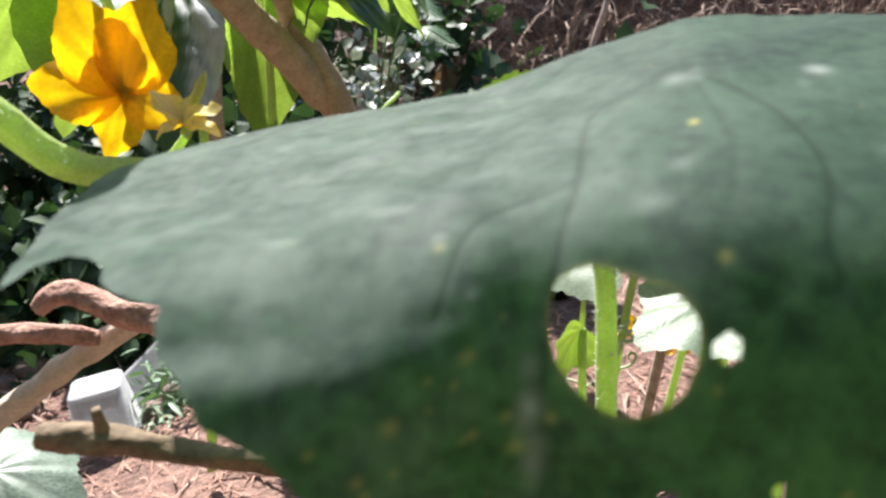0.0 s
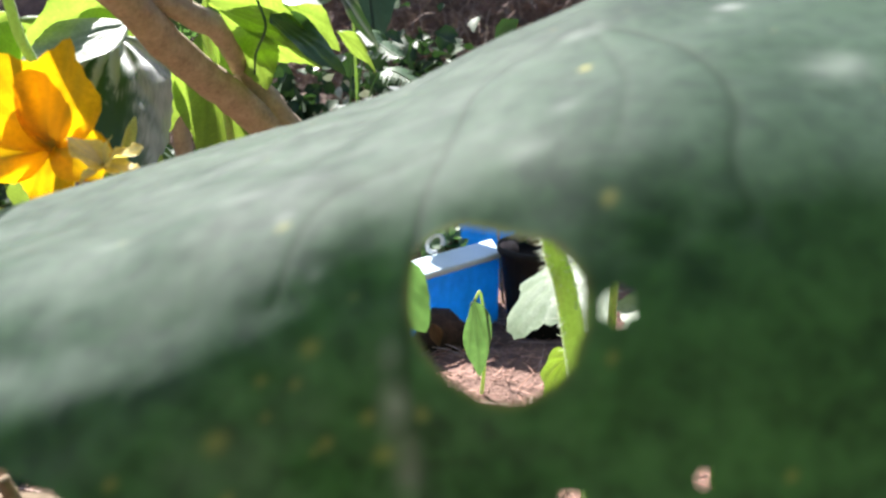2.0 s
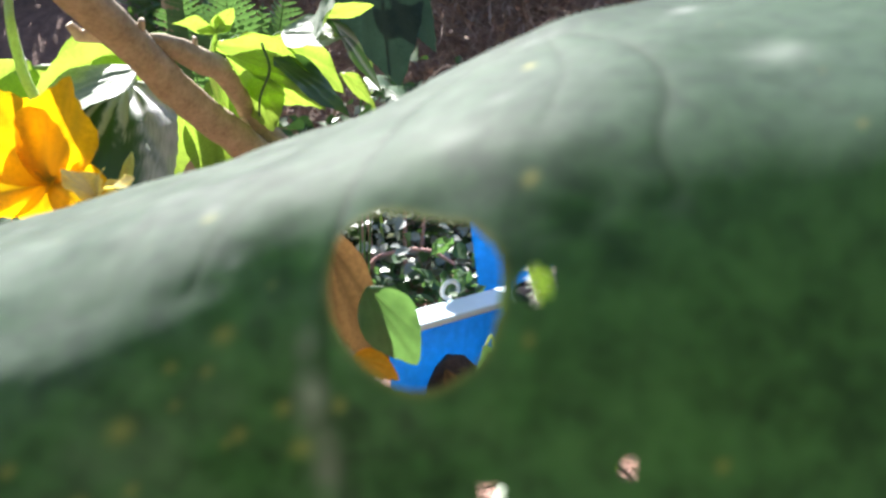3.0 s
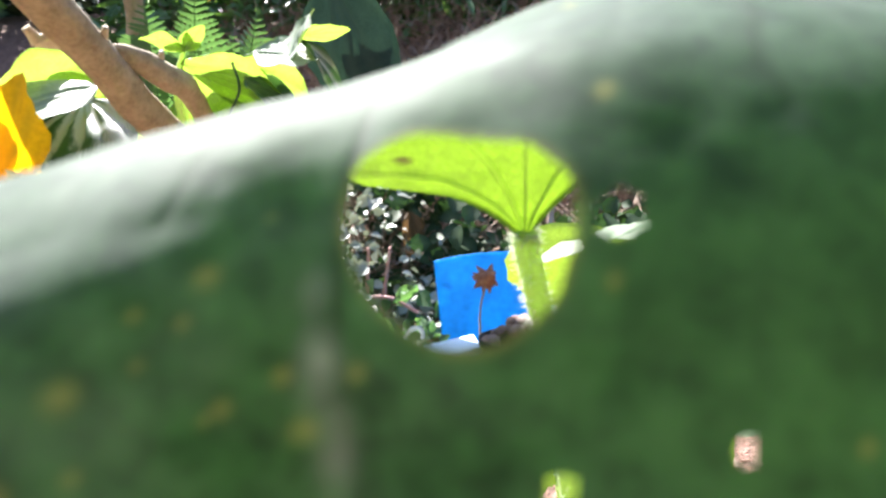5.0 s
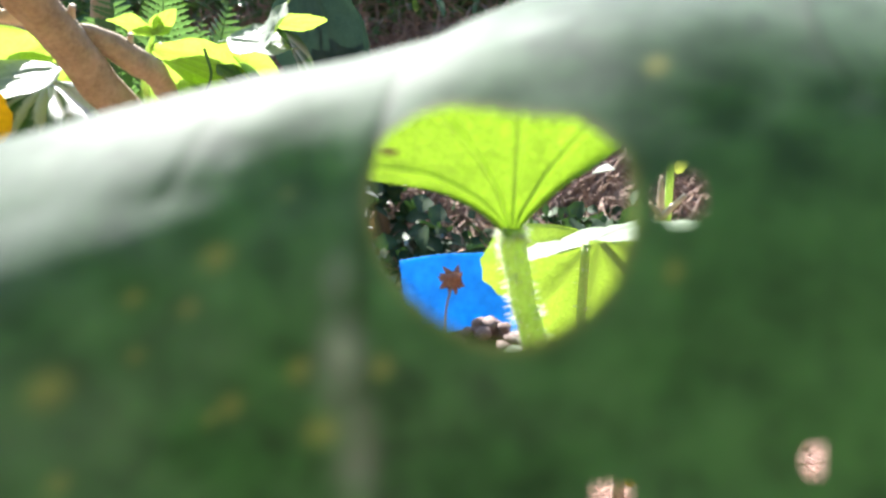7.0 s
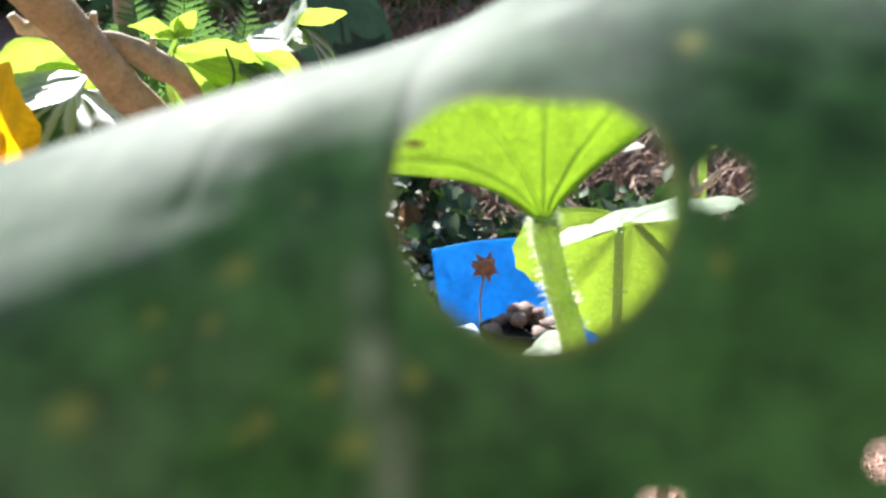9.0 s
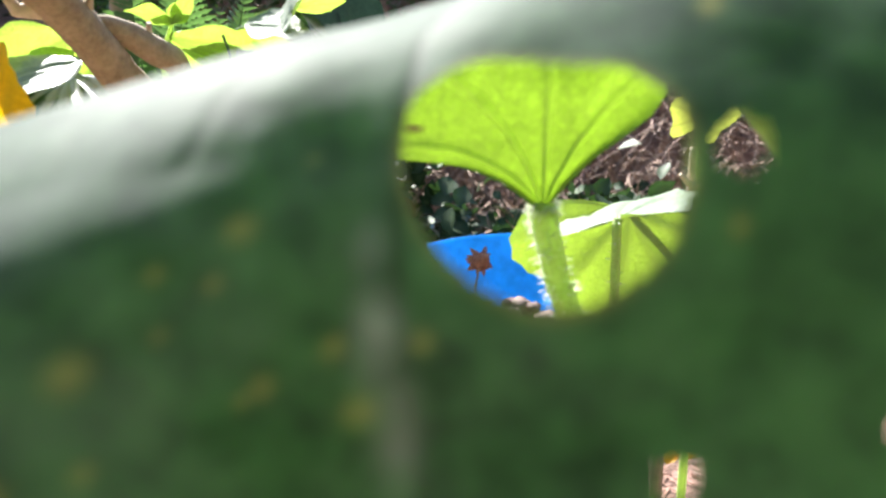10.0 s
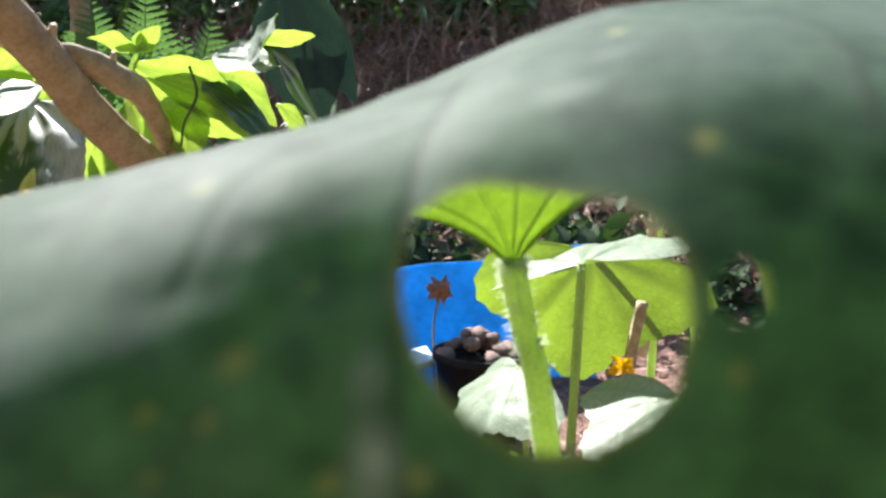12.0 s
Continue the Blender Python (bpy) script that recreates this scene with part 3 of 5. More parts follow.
    pale_marks = [(0.0215, "z", 0.4575, 0.0028, 0.005, 0.5), (0.0222, "z", 0.4475, 0.0033, 0.007, 1.0), (0.0245, "z", 0.435, 0.0033, 0.008, 0.95), (0.050, "y", 0.1946, 0.006, 0.005, 0.55), (-0.0046, "y", 0.1916, 0.003, 0.003, 0.45),
             (0.005, "z", 0.4733, 0.002, 0.002, 0.5), (0.072, "y", 0.27, 0.005, 0.006, 0.8), (0.105, "y", 0.255, 0.0035, 0.004, 0.8), (0.116, "y", 0.265, 0.004, 0.005, 0.7), (-0.05, "y", 0.20, 0.008, 0.004, 0.25), (0.06, "y", 0.21, 0.004, 0.004, 0.3),
             (0.125, "y", 0.21, 0.008, 0.007, 0.35), (-0.02, "y", 0.21, 0.01, 0.006, 0.35)]
    for x, k, v, rx, rs, a in pale_marks:
        q = ((X2 - x) / rx) ** 2 + ((S2 - s_at(x, **{k: v})) / rs) ** 2
        pale_lit = np.maximum(pale_lit, a * np.exp(-q))
    blotch = np.array([[noise.noise(Vector((x * 45, s * 60, 21))) + 0.6 * noise.noise(Vector((x * 130, s * 150, 23))) for x in xs] for s in ss])
    pale_lit *= np.clip(0.75 + 0.9 * blotch, 0, 1.3)
    # whitish sheen of the sunlit left half, mottled, put into the colour
    left_sheen = 0.15 / (1 + np.exp((X2 - 0.045) / 0.02)) * (S2 > 0) * np.clip(0.55 + 1.1 * blotch, 0, 1.4)
    pale_lit = np.maximum(pale_lit, left_sheen)
    # relief: pillows between the veins, waves
    Nx = np.cross(np.gradient(P, axis=1), np.gradient(P, axis=0))
    Nx /= np.linalg.norm(Nx, axis=2)[..., None] + 1e-12
    if Nx[len(ss) // 3, len(xs) // 2, 1] > 0:
        Nx = -Nx
    lumps = np.array([[noise.noise(Vector((x * 38, s * 38, 7))) * 0.0012 + noise.noise(Vector((x * 22, s * 20, 11))) * 0.0024 + noise.noise(Vector((x * 110, s * 110, 2))) * 0.0002 for x in xs] for s in ss])
    lift = lumps - 0.0006 * trough - 0.0003 * vein
    Q = Q + Nx * lift[..., None]
    idx = -np.ones(X.shape, int)
    cell = keep[:-1, :-1] & keep[1:, :-1] & keep[:-1, 1:] & keep[1:, 1:]
    used = np.zeros(X.shape, bool)
    for a, b in ((0, 0), (1, 0), (0, 1), (1, 1)):
        used[a:used.shape[0] - 1 + a, b:used.shape[1] - 1 + b] |= cell
    idx[used] = np.arange(used.sum())
    jj, ii = np.nonzero(cell)
    faces = np.stack([idx[jj, ii], idx[jj, ii + 1], idx[jj + 1, ii + 1], idx[jj + 1, ii]], axis=1)
    leaf = thing("squash_leaf", "large dull green squash leaf, gnawed hole and yellow flecks", "leaf", (0.075, 0.275, 0.515))
    o = np.array((0.075, 0.275, 0.515))
    part("blade", mesh_from((Q - o)[used], faces.tolist(), {"vein": vein[used], "spot": fleck[used], "pale_lit": np.clip(pale_lit[used], 0, 1)}), M_NEAR, leaf)
    stalk = [(0.0, 0.0, -0.003), (0.03, 0.004, -0.018), (0.065, 0.015, -0.065), (0.095, 0.045, -0.22), (0.115, 0.08, -0.52)]
    part("petiole", tube([Vector(p) - Vector((0, 0, 0.008)) for p in stalk], (0.0045, 0.004, 0.0045, 0.005, 0.006), 12, ribs=5), M_STEM, leaf, "ribbed green stalk")


build_near_leaf()


# ---- squash plant seen through the hole
def fan_radius(th):
    """A leaf cupped upward: broad fan, lobes shallow, the side over the stalk short."""
    a = abs(th)
    r = 0.80 + 0.10 * math.cos(5 * th) + 0.06 * math.cos(th) + 0.16 * math.exp(-((th - 0.62) / 0.28) ** 2)
    edge = 1.52 if th > 0 else 1.02
    return max(0.03, (r + (0.32 * math.sin(a) ** 3 if th > 0 else 0.22 * math.sin(a)) + 0.05 * math.sin(2 * a)) * soft_step((edge - a) * 11))


def half_radius(th):
    a = abs(th)
    return max(0.03, (0.80 + 0.10 * math.cos(5 * th) + 0.06 * math.cos(th)) * soft_step((1.75 - a) * 11))


def squash_leaf(label, foot, joint, tip, normal, size, bend=(0, 0, 0), seed=1, stalk_r=0.004, material=None, mid=None, hair=0, group="squash leaves", shape=squash_radius, scar=None, flare=0.0, **kw):
    ob = thing("squash_leaf", label, "leaf", foot, group)
    o = Vector(foot)
    a, b = Vector(foot), Vector(joint)
    m = Vector(mid) if mid else a.lerp(b, 0.5) + Vector((0.004, 0.0, 0.0))
    up = Vector(tip).normalized() * stalk_r * flare
    path = [a, m, b.lerp(m, 0.35), b, b + up] if flare else [a, m, b.lerp(m, 0.35), b]
    radii = (stalk_r * 1.15, stalk_r, stalk_r * 0.95, stalk_r * 1.0, stalk_r * 0.7) if flare else (stalk_r * 1.15, stalk_r, stalk_r * 0.95, stalk_r * 0.9)
    part("petiole", tube(path, radii, 12, origin=foot, ribs=5, rough=0.04), M_STEM, ob, "hairy pale green stalk")
    if hair:
        tagged(part("bristles", hairs(path, radii, hair, 0.0048, foot, seed), M_HAIR, ob, "fine white bristles"), kind="stuff")
    mesh = blade(shape, size, SQUASH_VEINS, bend, seed=seed, **kw)
    if scar:
        co = np.array([v.co[:2] for v in mesh.vertices]) / size
        near = np.exp(-(((co[:, 0] - scar[0]) / scar[2]) ** 2 + ((co[:, 1] - scar[1]) / (scar[2] * 0.6)) ** 2) ** 2)
        mesh.attributes.new("spot", "FLOAT", "POINT").data.foreach_set("value", near.astype(np.float32))
    part("blade", mesh, material or M_SQUASH, ob, matrix=Matrix.Translation(-o) @ frame_of(joint, tip, normal))
    return ob


squash_leaf("bright green young squash leaf, bristly stalk, lit from behind", (0.150, 0.43, 0.0), (0.0755, 0.41, 0.4385), (-0.02, -0.48, 0.88), (0, 0.88, 0.48), 0.083,
            bend=(-0.10, 0.0, 0.22), seed=2, stalk_r=0.0062, mid=(0.0955, 0.411, 0.35), hair=520, wave=0.08, serr=0.006, pinch=0.68, quilt=0.024, rings=34, spokes=180, vein_w=0.024, shape=fan_radius, material=M_YOUNG, scar=(0.68, 0.46, 0.05), flare=1.0)
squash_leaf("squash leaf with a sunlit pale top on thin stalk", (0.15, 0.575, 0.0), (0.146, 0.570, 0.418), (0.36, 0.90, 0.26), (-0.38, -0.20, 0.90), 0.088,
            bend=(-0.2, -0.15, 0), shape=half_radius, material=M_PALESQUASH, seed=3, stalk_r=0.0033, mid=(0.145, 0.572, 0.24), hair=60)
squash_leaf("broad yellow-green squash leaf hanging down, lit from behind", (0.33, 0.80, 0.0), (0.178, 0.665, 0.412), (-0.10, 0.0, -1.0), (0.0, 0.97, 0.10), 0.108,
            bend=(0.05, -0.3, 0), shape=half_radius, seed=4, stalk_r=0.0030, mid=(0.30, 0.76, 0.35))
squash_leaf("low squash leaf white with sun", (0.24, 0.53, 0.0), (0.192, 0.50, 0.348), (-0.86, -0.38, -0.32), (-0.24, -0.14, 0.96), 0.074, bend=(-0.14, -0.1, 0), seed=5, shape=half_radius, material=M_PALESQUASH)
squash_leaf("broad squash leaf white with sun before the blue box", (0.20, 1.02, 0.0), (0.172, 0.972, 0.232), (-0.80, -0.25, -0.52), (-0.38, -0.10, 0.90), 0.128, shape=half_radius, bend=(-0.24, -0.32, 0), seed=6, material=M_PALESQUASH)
squash_leaf("yellowing squash leaf with small holes", (0.27, 0.80, 0.0), (0.270, 0.78, 0.488), (0.2, -0.5, 0.8), (0.0, 0.8, 0.55), 0.036, seed=8, material=M_YELLOWLEAF)
squash_leaf("small pale squash leaf low over the mulch", (0.13, 0.80, 0.0), (0.100, 0.770, 0.104), (-0.86, -0.42, -0.22), (-0.30, -0.02, 0.95), 0.060, shape=half_radius, bend=(-0.05, 0.0, 0), wave=0.02, seed=21, material=M_PALESQUASH)
squash_leaf("small bright green squash leaf arching on the vine", (0.15, 0.63, 0.0), (0.118, 0.605, 0.264), (-0.62, -0.15, -0.72), (-0.35, 0.75, 0.45), 0.048, shape=half_radius, bend=(-0.5, -0.3, 0), seed=22)


# ---- blue plastic: an upright sheet and a lidded box
def blue_sheet():
    """A stiff sheet standing on edge, wavy, with a nibbled end."""
    o = Vector((0.20, 1.575, 0.0))
    ob = thing("blue_sheet", "stiff blue plastic sheet standing on edge, slightly wavy", "plastic sheet", o)
    nx, nz, thick = 60, 30, 0.0035
    front, back = [], []
    for j in range(nz + 1):
        for i in range(nx + 1):
            u, v = i / nx, j / nz
            top = 0.252 + 0.062 * u + 0.004 * math.sin(u * 9)
            x = -0.205 + 0.42 * u + 0.030 * (1 - v) - (0.012 * abs(noise.noise(Vector((v * 9, 3, 0)))) if i == nx else 0)
            y = 0.006 * math.sin(u * 8 + 1) + 0.005 * noise.noise(Vector((u * 5, v * 4, 1))) + 0.03 * v
            front.append((x, y, -0.01 + (top + 0.01) * v))
            back.append((x, y + thick, -0.01 + (top + 0.01) * v))
    w, n = nx + 1, len(front)
    faces = []
    for j in range(nz):
        for i in range(nx):
            a = j * w + i
            faces += [(a, a + 1, a + w + 1, a + w), (n + a, n + a + w, n + a + w + 1, n + a + 1)]
    rim = [j for j in range(w)] + [j * w + nx for j in range(1, nz + 1)] + [nz * w + i for i in range(nx - 1, -1, -1)] + [j * w for j in range(nz - 1, 0, -1)]
    faces += [(a, n + a, n + b, b) for a, b in zip(rim, rim[1:] + rim[:1])]
    part("sheet", mesh_from(front + back, faces, {"vein": [0.0] * (2 * n)}), M_BLUE, ob)


blue_sheet()


def blue_box():
    """A long slanting blue box with a pale lid."""
    o = Vector((0.085, 1.34, 0.0))
    ob = thing("blue_box", "blue plastic box with a lid coloured pale as in full sun", "box", o)
    u, v = Vector((-0.20, -0.20, 0)), Vector((-0.012, 0.088, 0))

    def slab(z0, z1, grow, name, mat, label=""):
        bm = bmesh.new()
        g = u.normalized() * grow
        h = v.normalized() * grow
        low = [bm.verts.new(p) for p in (-g - h, u + g - h, u + v + g + h, v - g + h)]
        for p in low:
            p.co.z = z0
        top = [bm.verts.new((p.co.x, p.co.y, z1)) for p in low]
        bm.faces.new(low)
        bm.faces.new(top[::-1])
        for k in range(4):
            bm.faces.new((low[k], top[k], top[(k + 1) % 4], low[(k + 1) % 4]))
        bmesh.ops.recalc_face_normals(bm, faces=bm.faces)
        bmesh.ops.bevel(bm, geom=list(bm.edges), offset=0.004, segments=3, affect="EDGES", profile=0.6)
        ob2 = part(name, bm, mat, ob, label)
        for poly in ob2.data.polygons:
            poly.use_smooth = False
        return ob2

    slab(-0.01, 0.128, 0.0, "body", M_BLUE)
    slab(0.129, 0.141, 0.004, "lid", M_LID, "pale blue-white lid")


blue_box()


# ---- dark pot of stones before the blue sheet
def stone_pot():
    pot = thing("stone_pot", "low black plastic pot heaped with brown stones", "pot", (0.165, 1.32, 0.0))
    bm = bmesh.new()
    rings = []
    for r, z in ((0.055, 0), (0.062, 0.004), (0.078, 0.15), (0.084, 0.15), (0.084, 0.162), (0.076, 0.162), (0.072, 0.14)):
        rings.append([bm.verts.new((r * math.cos(a), r * math.sin(a), z)) for a in [2 * math.pi * k / 32 for k in range(32)]])
    for a, b in zip(rings, rings[1:]):
        for k in range(32):
            bm.faces.new((a[k], a[(k + 1) % 32], b[(k + 1) % 32], b[k]))
    bm.faces.new(rings[0][::-1])
    bm.faces.new(rings[-1])
    part("body", bm, M_BLACK, pot)
    rng = random.Random(8)
    for k in range(24):
        a, r = rng.uniform(0, 6.28), 0.066 * rng.random() ** 0.5
        z = 0.152 + 0.05 * (1 - (r / 0.075) ** 2) * rng.uniform(0.3, 1)
        s = rng.uniform(0.011, 0.019)
        st = part("stone", pebble((s, s * rng.uniform(0.7, 1), s * rng.uniform(0.5, 0.8)), k), M_STONE, matrix=pose(0.165 + r * math.cos(a), 1.32 + r * math.sin(a), z, rng.uniform(-30, 30), rng.uniform(-30, 30), rng.uniform(0, 360)))
        tagged(st, "rough brown stone heaped in the black pot", "stone", "stones in the pot")


stone_pot()


def seed_head():
    ob = thing("dried_flower", "dried brown flower head on a thin dark stalk", "dried flower", (0.098, 1.40, 0.0))
    stalk = [(0, 0, 0), (-0.008, 0.0, 0.10), (-0.012, -0.004, 0.19), (0.0, -0.006, 0.252)]
    part("stalk", tube(stalk, (0.003, 0.0025, 0.002, 0.002), 8), M_BARK, ob)
    rng = random.Random(2)
    part("head", pebble((0.0165, 0.014, 0.0135), 4), M_RUST, ob, matrix=Matrix.Translation((0.0, -0.006, 0.252)))
    for k in range(16):
        a = k * 2.4
        d = (math.cos(a), -0.9 + 1.2 * rng.random(), math.sin(a) * 0.75)
        part("petal", blade(lance_radius(0.55), rng.uniform(0.015, 0.020), (0.0,), (-1.8, 0.9, 0), seed=k, rings=6, spokes=16, span=1.5), M_RUST, ob,
             matrix=frame_of((0.0, -0.006, 0.252), d, (0.2, -1, 0.4)))


seed_head()


def wire_ring():
    ob = bmesh.new()
    for i in range(28):
        a = 2 * math.pi * i / 32
        for k in range(8):
            b = 2 * math.pi * k / 8
            r = 0.017 + 0.0042 * math.cos(b)
            ob.verts.new((r * math.cos(a), 0.0042 * math.sin(b), r * math.sin(a)))
    v = list(ob.verts)
    for i in range(27):
        for k in range(8):
            ob.faces.new((v[i * 8 + k], v[i * 8 + (k + 1) % 8], v[(i + 1) * 8 + (k + 1) % 8], v[(i + 1) * 8 + k]))
    ring = part("plastic_ring", ob, M_WHITE, matrix=pose(-0.030, 1.335, 0.158, 12, 20, 40))
    tagged(ring, "broken white plastic ring lying on the blue box", "ring")


wire_ring()


# ---- squash blossoms and the thick vine
def blossom(label, at, petals, size, facing, seed=0, petal=None, cup=0.42, width=0.44, wave=0.11):
    ob = thing("squash_blossom", label, "flower", at, "squash blossoms")
    c = Vector(facing).normalized()
    for k, (dx, dz, s) in enumerate(petals):
        d = Vector((dx, 0, dz)).normalized()
        tip = (d + c * cup).normalized()
        nrm = c - d * cup
        mesh = blade(lance_radius(width), size * s, (0.0, 0.25, -0.25), (-0.7 * cup, 0.25, 0.0), wave=wave, serr=0.012, seed=seed + k, rings=16, spokes=40, span=1.5, vein_w=0.06, quilt=0.015)
        part("petal", mesh, petal or M_PETAL, ob, matrix=frame_of(d * size * -0.04, tip, nrm))
    back = -c * size * 0.3
    part("calyx", tube([-c * size * 0.16, back * 0.85, back * 1.5], (size * 0.08, size * 0.15, size * 0.05), 12, ribs=5), M_STEM, ob, "ribbed green calyx")
    return ob


blossom("large open yellow squash flower with pointed petals", (-0.223, 0.484, 0.459), [(-0.55, 0.88, 1.02), (0.32, 0.95, 1.0), (-1.0, -0.02, 0.95), (-0.25, -1.0, 0.72), (0.9, -0.35, 0.70)], 0.070, (0.12, -0.85, 0.35), seed=30, cup=0.22, width=0.43, wave=0.09)
blossom("small crumpled yellow squash flower half open", (-0.167, 0.435, 0.4535), [(-0.7, 0.6, 1.0), (0.8, 0.3, 1.0), (0.9, -0.35, 0.9), (-0.6, -0.5, 0.8), (0.1, 0.8, 0.7)], 0.026, (-0.15, -0.30, 0.94), seed=40, petal=M_FADED)
for at, sz, sd in (((0.215, 1.19, 0.075), 0.03, 50), ((0.262, 0.97, 0.10), 0.028, 56), ((0.315, 0.945, 0.09), 0.026, 62), ((0.187, 0.600, 0.338), 0.012, 68)):
    blossom("wilted orange-yellow squash flower low on the vine", at, [(-0.6, 0.7, 1.0), (0.6, 0.6, 0.9), (0.9, -0.3, 0.9), (-0.8, -0.4, 1.0)], sz, (0.1, -0.6, 0.7), seed=sd)


def flower_bud():
    ob = thing("flower_bud", "pale green and white squash flower bud", "flower bud", (-0.187, 0.50, 0.447), "squash blossoms")
    axis = [(0, 0, 0), (0.004, 0, 0.008), (0.009, -0.002, 0.019), (0.012, -0.002, 0.027)]
    part("body", tube(axis, (0.0020, 0.0038, 0.0032, 0.0008), 12, ribs=5), M_BUD, ob)
    part("stalk", tube([(0, 0, 0), (-0.006, 0.004, -0.02), (-0.016, 0.002, -0.035)], (0.003, 0.003, 0.0035), 8), M_STEM, ob)


flower_bud()


def vine():
    ob = thing("squash_vine", "thick hairy green squash vine in a loop", "vine", (-0.30, 0.44, 0.45))
    o = (-0.30, 0.44, 0.45)
    path = [(-0.52, 0.47, 0.62), (-0.36, 0.44, 0.50), (-0.285, 0.437, 0.449), (-0.241, 0.44, 0.419), (-0.19, 0.455, 0.414), (-0.13, 0.49, 0.405), (-0.07, 0.55, 0.33), (-0.03, 0.60, 0.15), (-0.02, 0.62, 0.0)]
    radii = (0.010, 0.0105, 0.0105, 0.010, 0.0095, 0.009, 0.009, 0.009, 0.010)
    part("stem", tube(path, radii, 16, 8, 0.08, o, ribs=5), M_STEM, ob)
    tagged(part("bristles", hairs(path, radii, 700, 0.0035, o, 9), M_HAIR, ob, "fine white bristles"), kind="stuff")
    stalk = [(-0.285, 0.56, 0.64), (-0.271, 0.54, 0.581), (-0.262, 0.525, 0.558), (-0.254, 0.519, 0.526), (-0.245, 0.517, 0.504), (-0.237, 0.515, 0.470), (-0.23, 0.50, 0.42)]
    part("stalk", tube(stalk, (0.003, 0.003, 0.0032, 0.0033, 0.0034, 0.0035, 0.004), 10, origin=o, ribs=4), M_STEM, ob, "thin pale hairy stalk")


vine()


# ---- branch with a fork
def branch():
    o = (-0.11, 0.86, 0.0)
    ob = thing("branch", "grey-brown leaning branch with a fork and cut stubs", "branch", o)
    main = [(-0.280, 0.50, 0.73), (-0.247, 0.505, 0.628), (-0.234, 0.55, 0.587), (-0.226, 0.59, 0.562), (-0.219, 0.625, 0.541), (-0.213, 0.66, 0.516), (-0.203, 0.70, 0.492), (-0.187, 0.745, 0.464), (-0.161, 0.78, 0.424), (-0.132, 0.81, 0.36), (-0.11, 0.86, 0.0)]
    part("limb", tube(main, (0.0165, 0.016, 0.0155, 0.0152, 0.0150, 0.0150, 0.0155, 0.0165, 0.0170, 0.0175, 0.018), 20, 10, 0.10, o, seed=2), M_BARK, ob)
    fork = [(-0.214, 0.622, 0.554), (-0.208, 0.634, 0.551), (-0.200, 0.648, 0.546), (-0.190, 0.666, 0.538), (-0.183, 0.690, 0.531), (-0.183, 0.720, 0.516), (-0.185, 0.750, 0.501), (-0.187, 0.772, 0.490)]
    part("side_limb", tube(fork, (0.004, 0.0078, 0.0098, 0.0112, 0.0100, 0.0088, 0.0088, 0.0085), 16, 8, 0.16, o, seed=5), M_BARK, ob)
    part("side_limb", tube([(-0.186, 0.768, 0.494), (-0.176, 0.775, 0.478), (-0.158, 0.780, 0.450), (-0.134, 0.788, 0.405), (-0.10, 0.81, 0.30)], (0.0085, 0.011, 0.0135, 0.0145, 0.015), 14, 8, 0.14, o, seed=7), M_BARK, ob)
    for p, q, r in (((-0.232, 0.588, 0.556), (-0.249, 0.582, 0.5535), 0.0055), ((-0.247, 0.583, 0.5535), (-0.251, 0.576, 0.562), 0.004), ((-0.213, 0.608, 0.558), (-0.207, 0.600, 0.566), 0.003), ((-0.190, 0.770, 0.490), (-0.172, 0.756, 0.497), 0.0042), ((-0.190, 0.758, 0.487), (-0.186, 0.762, 0.478), 0.003), ((-0.192, 0.66, 0.546), (-0.188, 0.652, 0.556), 0.0025)):
        part("stub", tube([p, Vector(p).lerp(Vector(q), 0.5), q], (r * 1.3, r, r * 0.75), 10, 5, 0.25, o), M_PALEWOOD, ob, "pale cut twig stub")


branch()


# ---- leafy plants beside the branch
def leaf_part(parent, o, base, tip, normal, width, material, bend=(-0.3, 0.3, 0), seed=0, label="", veins=(0.0, 0.22, -0.22), wave=0.06, vein_w=0.03, rings=16, spokes=44):
    b, t = Vector(base), Vector(tip)
    mesh = blade(lance_radius(width), (t - b).length * 1.02, veins, bend, wave=wave, serr=0.008, seed=seed, rings=rings, spokes=spokes, span=1.5, vein_w=vein_w)
    return part("leaf", mesh, material, parent, label, Matrix.Translation(-Vector(o)) @ frame_of(b, t - b, normal))


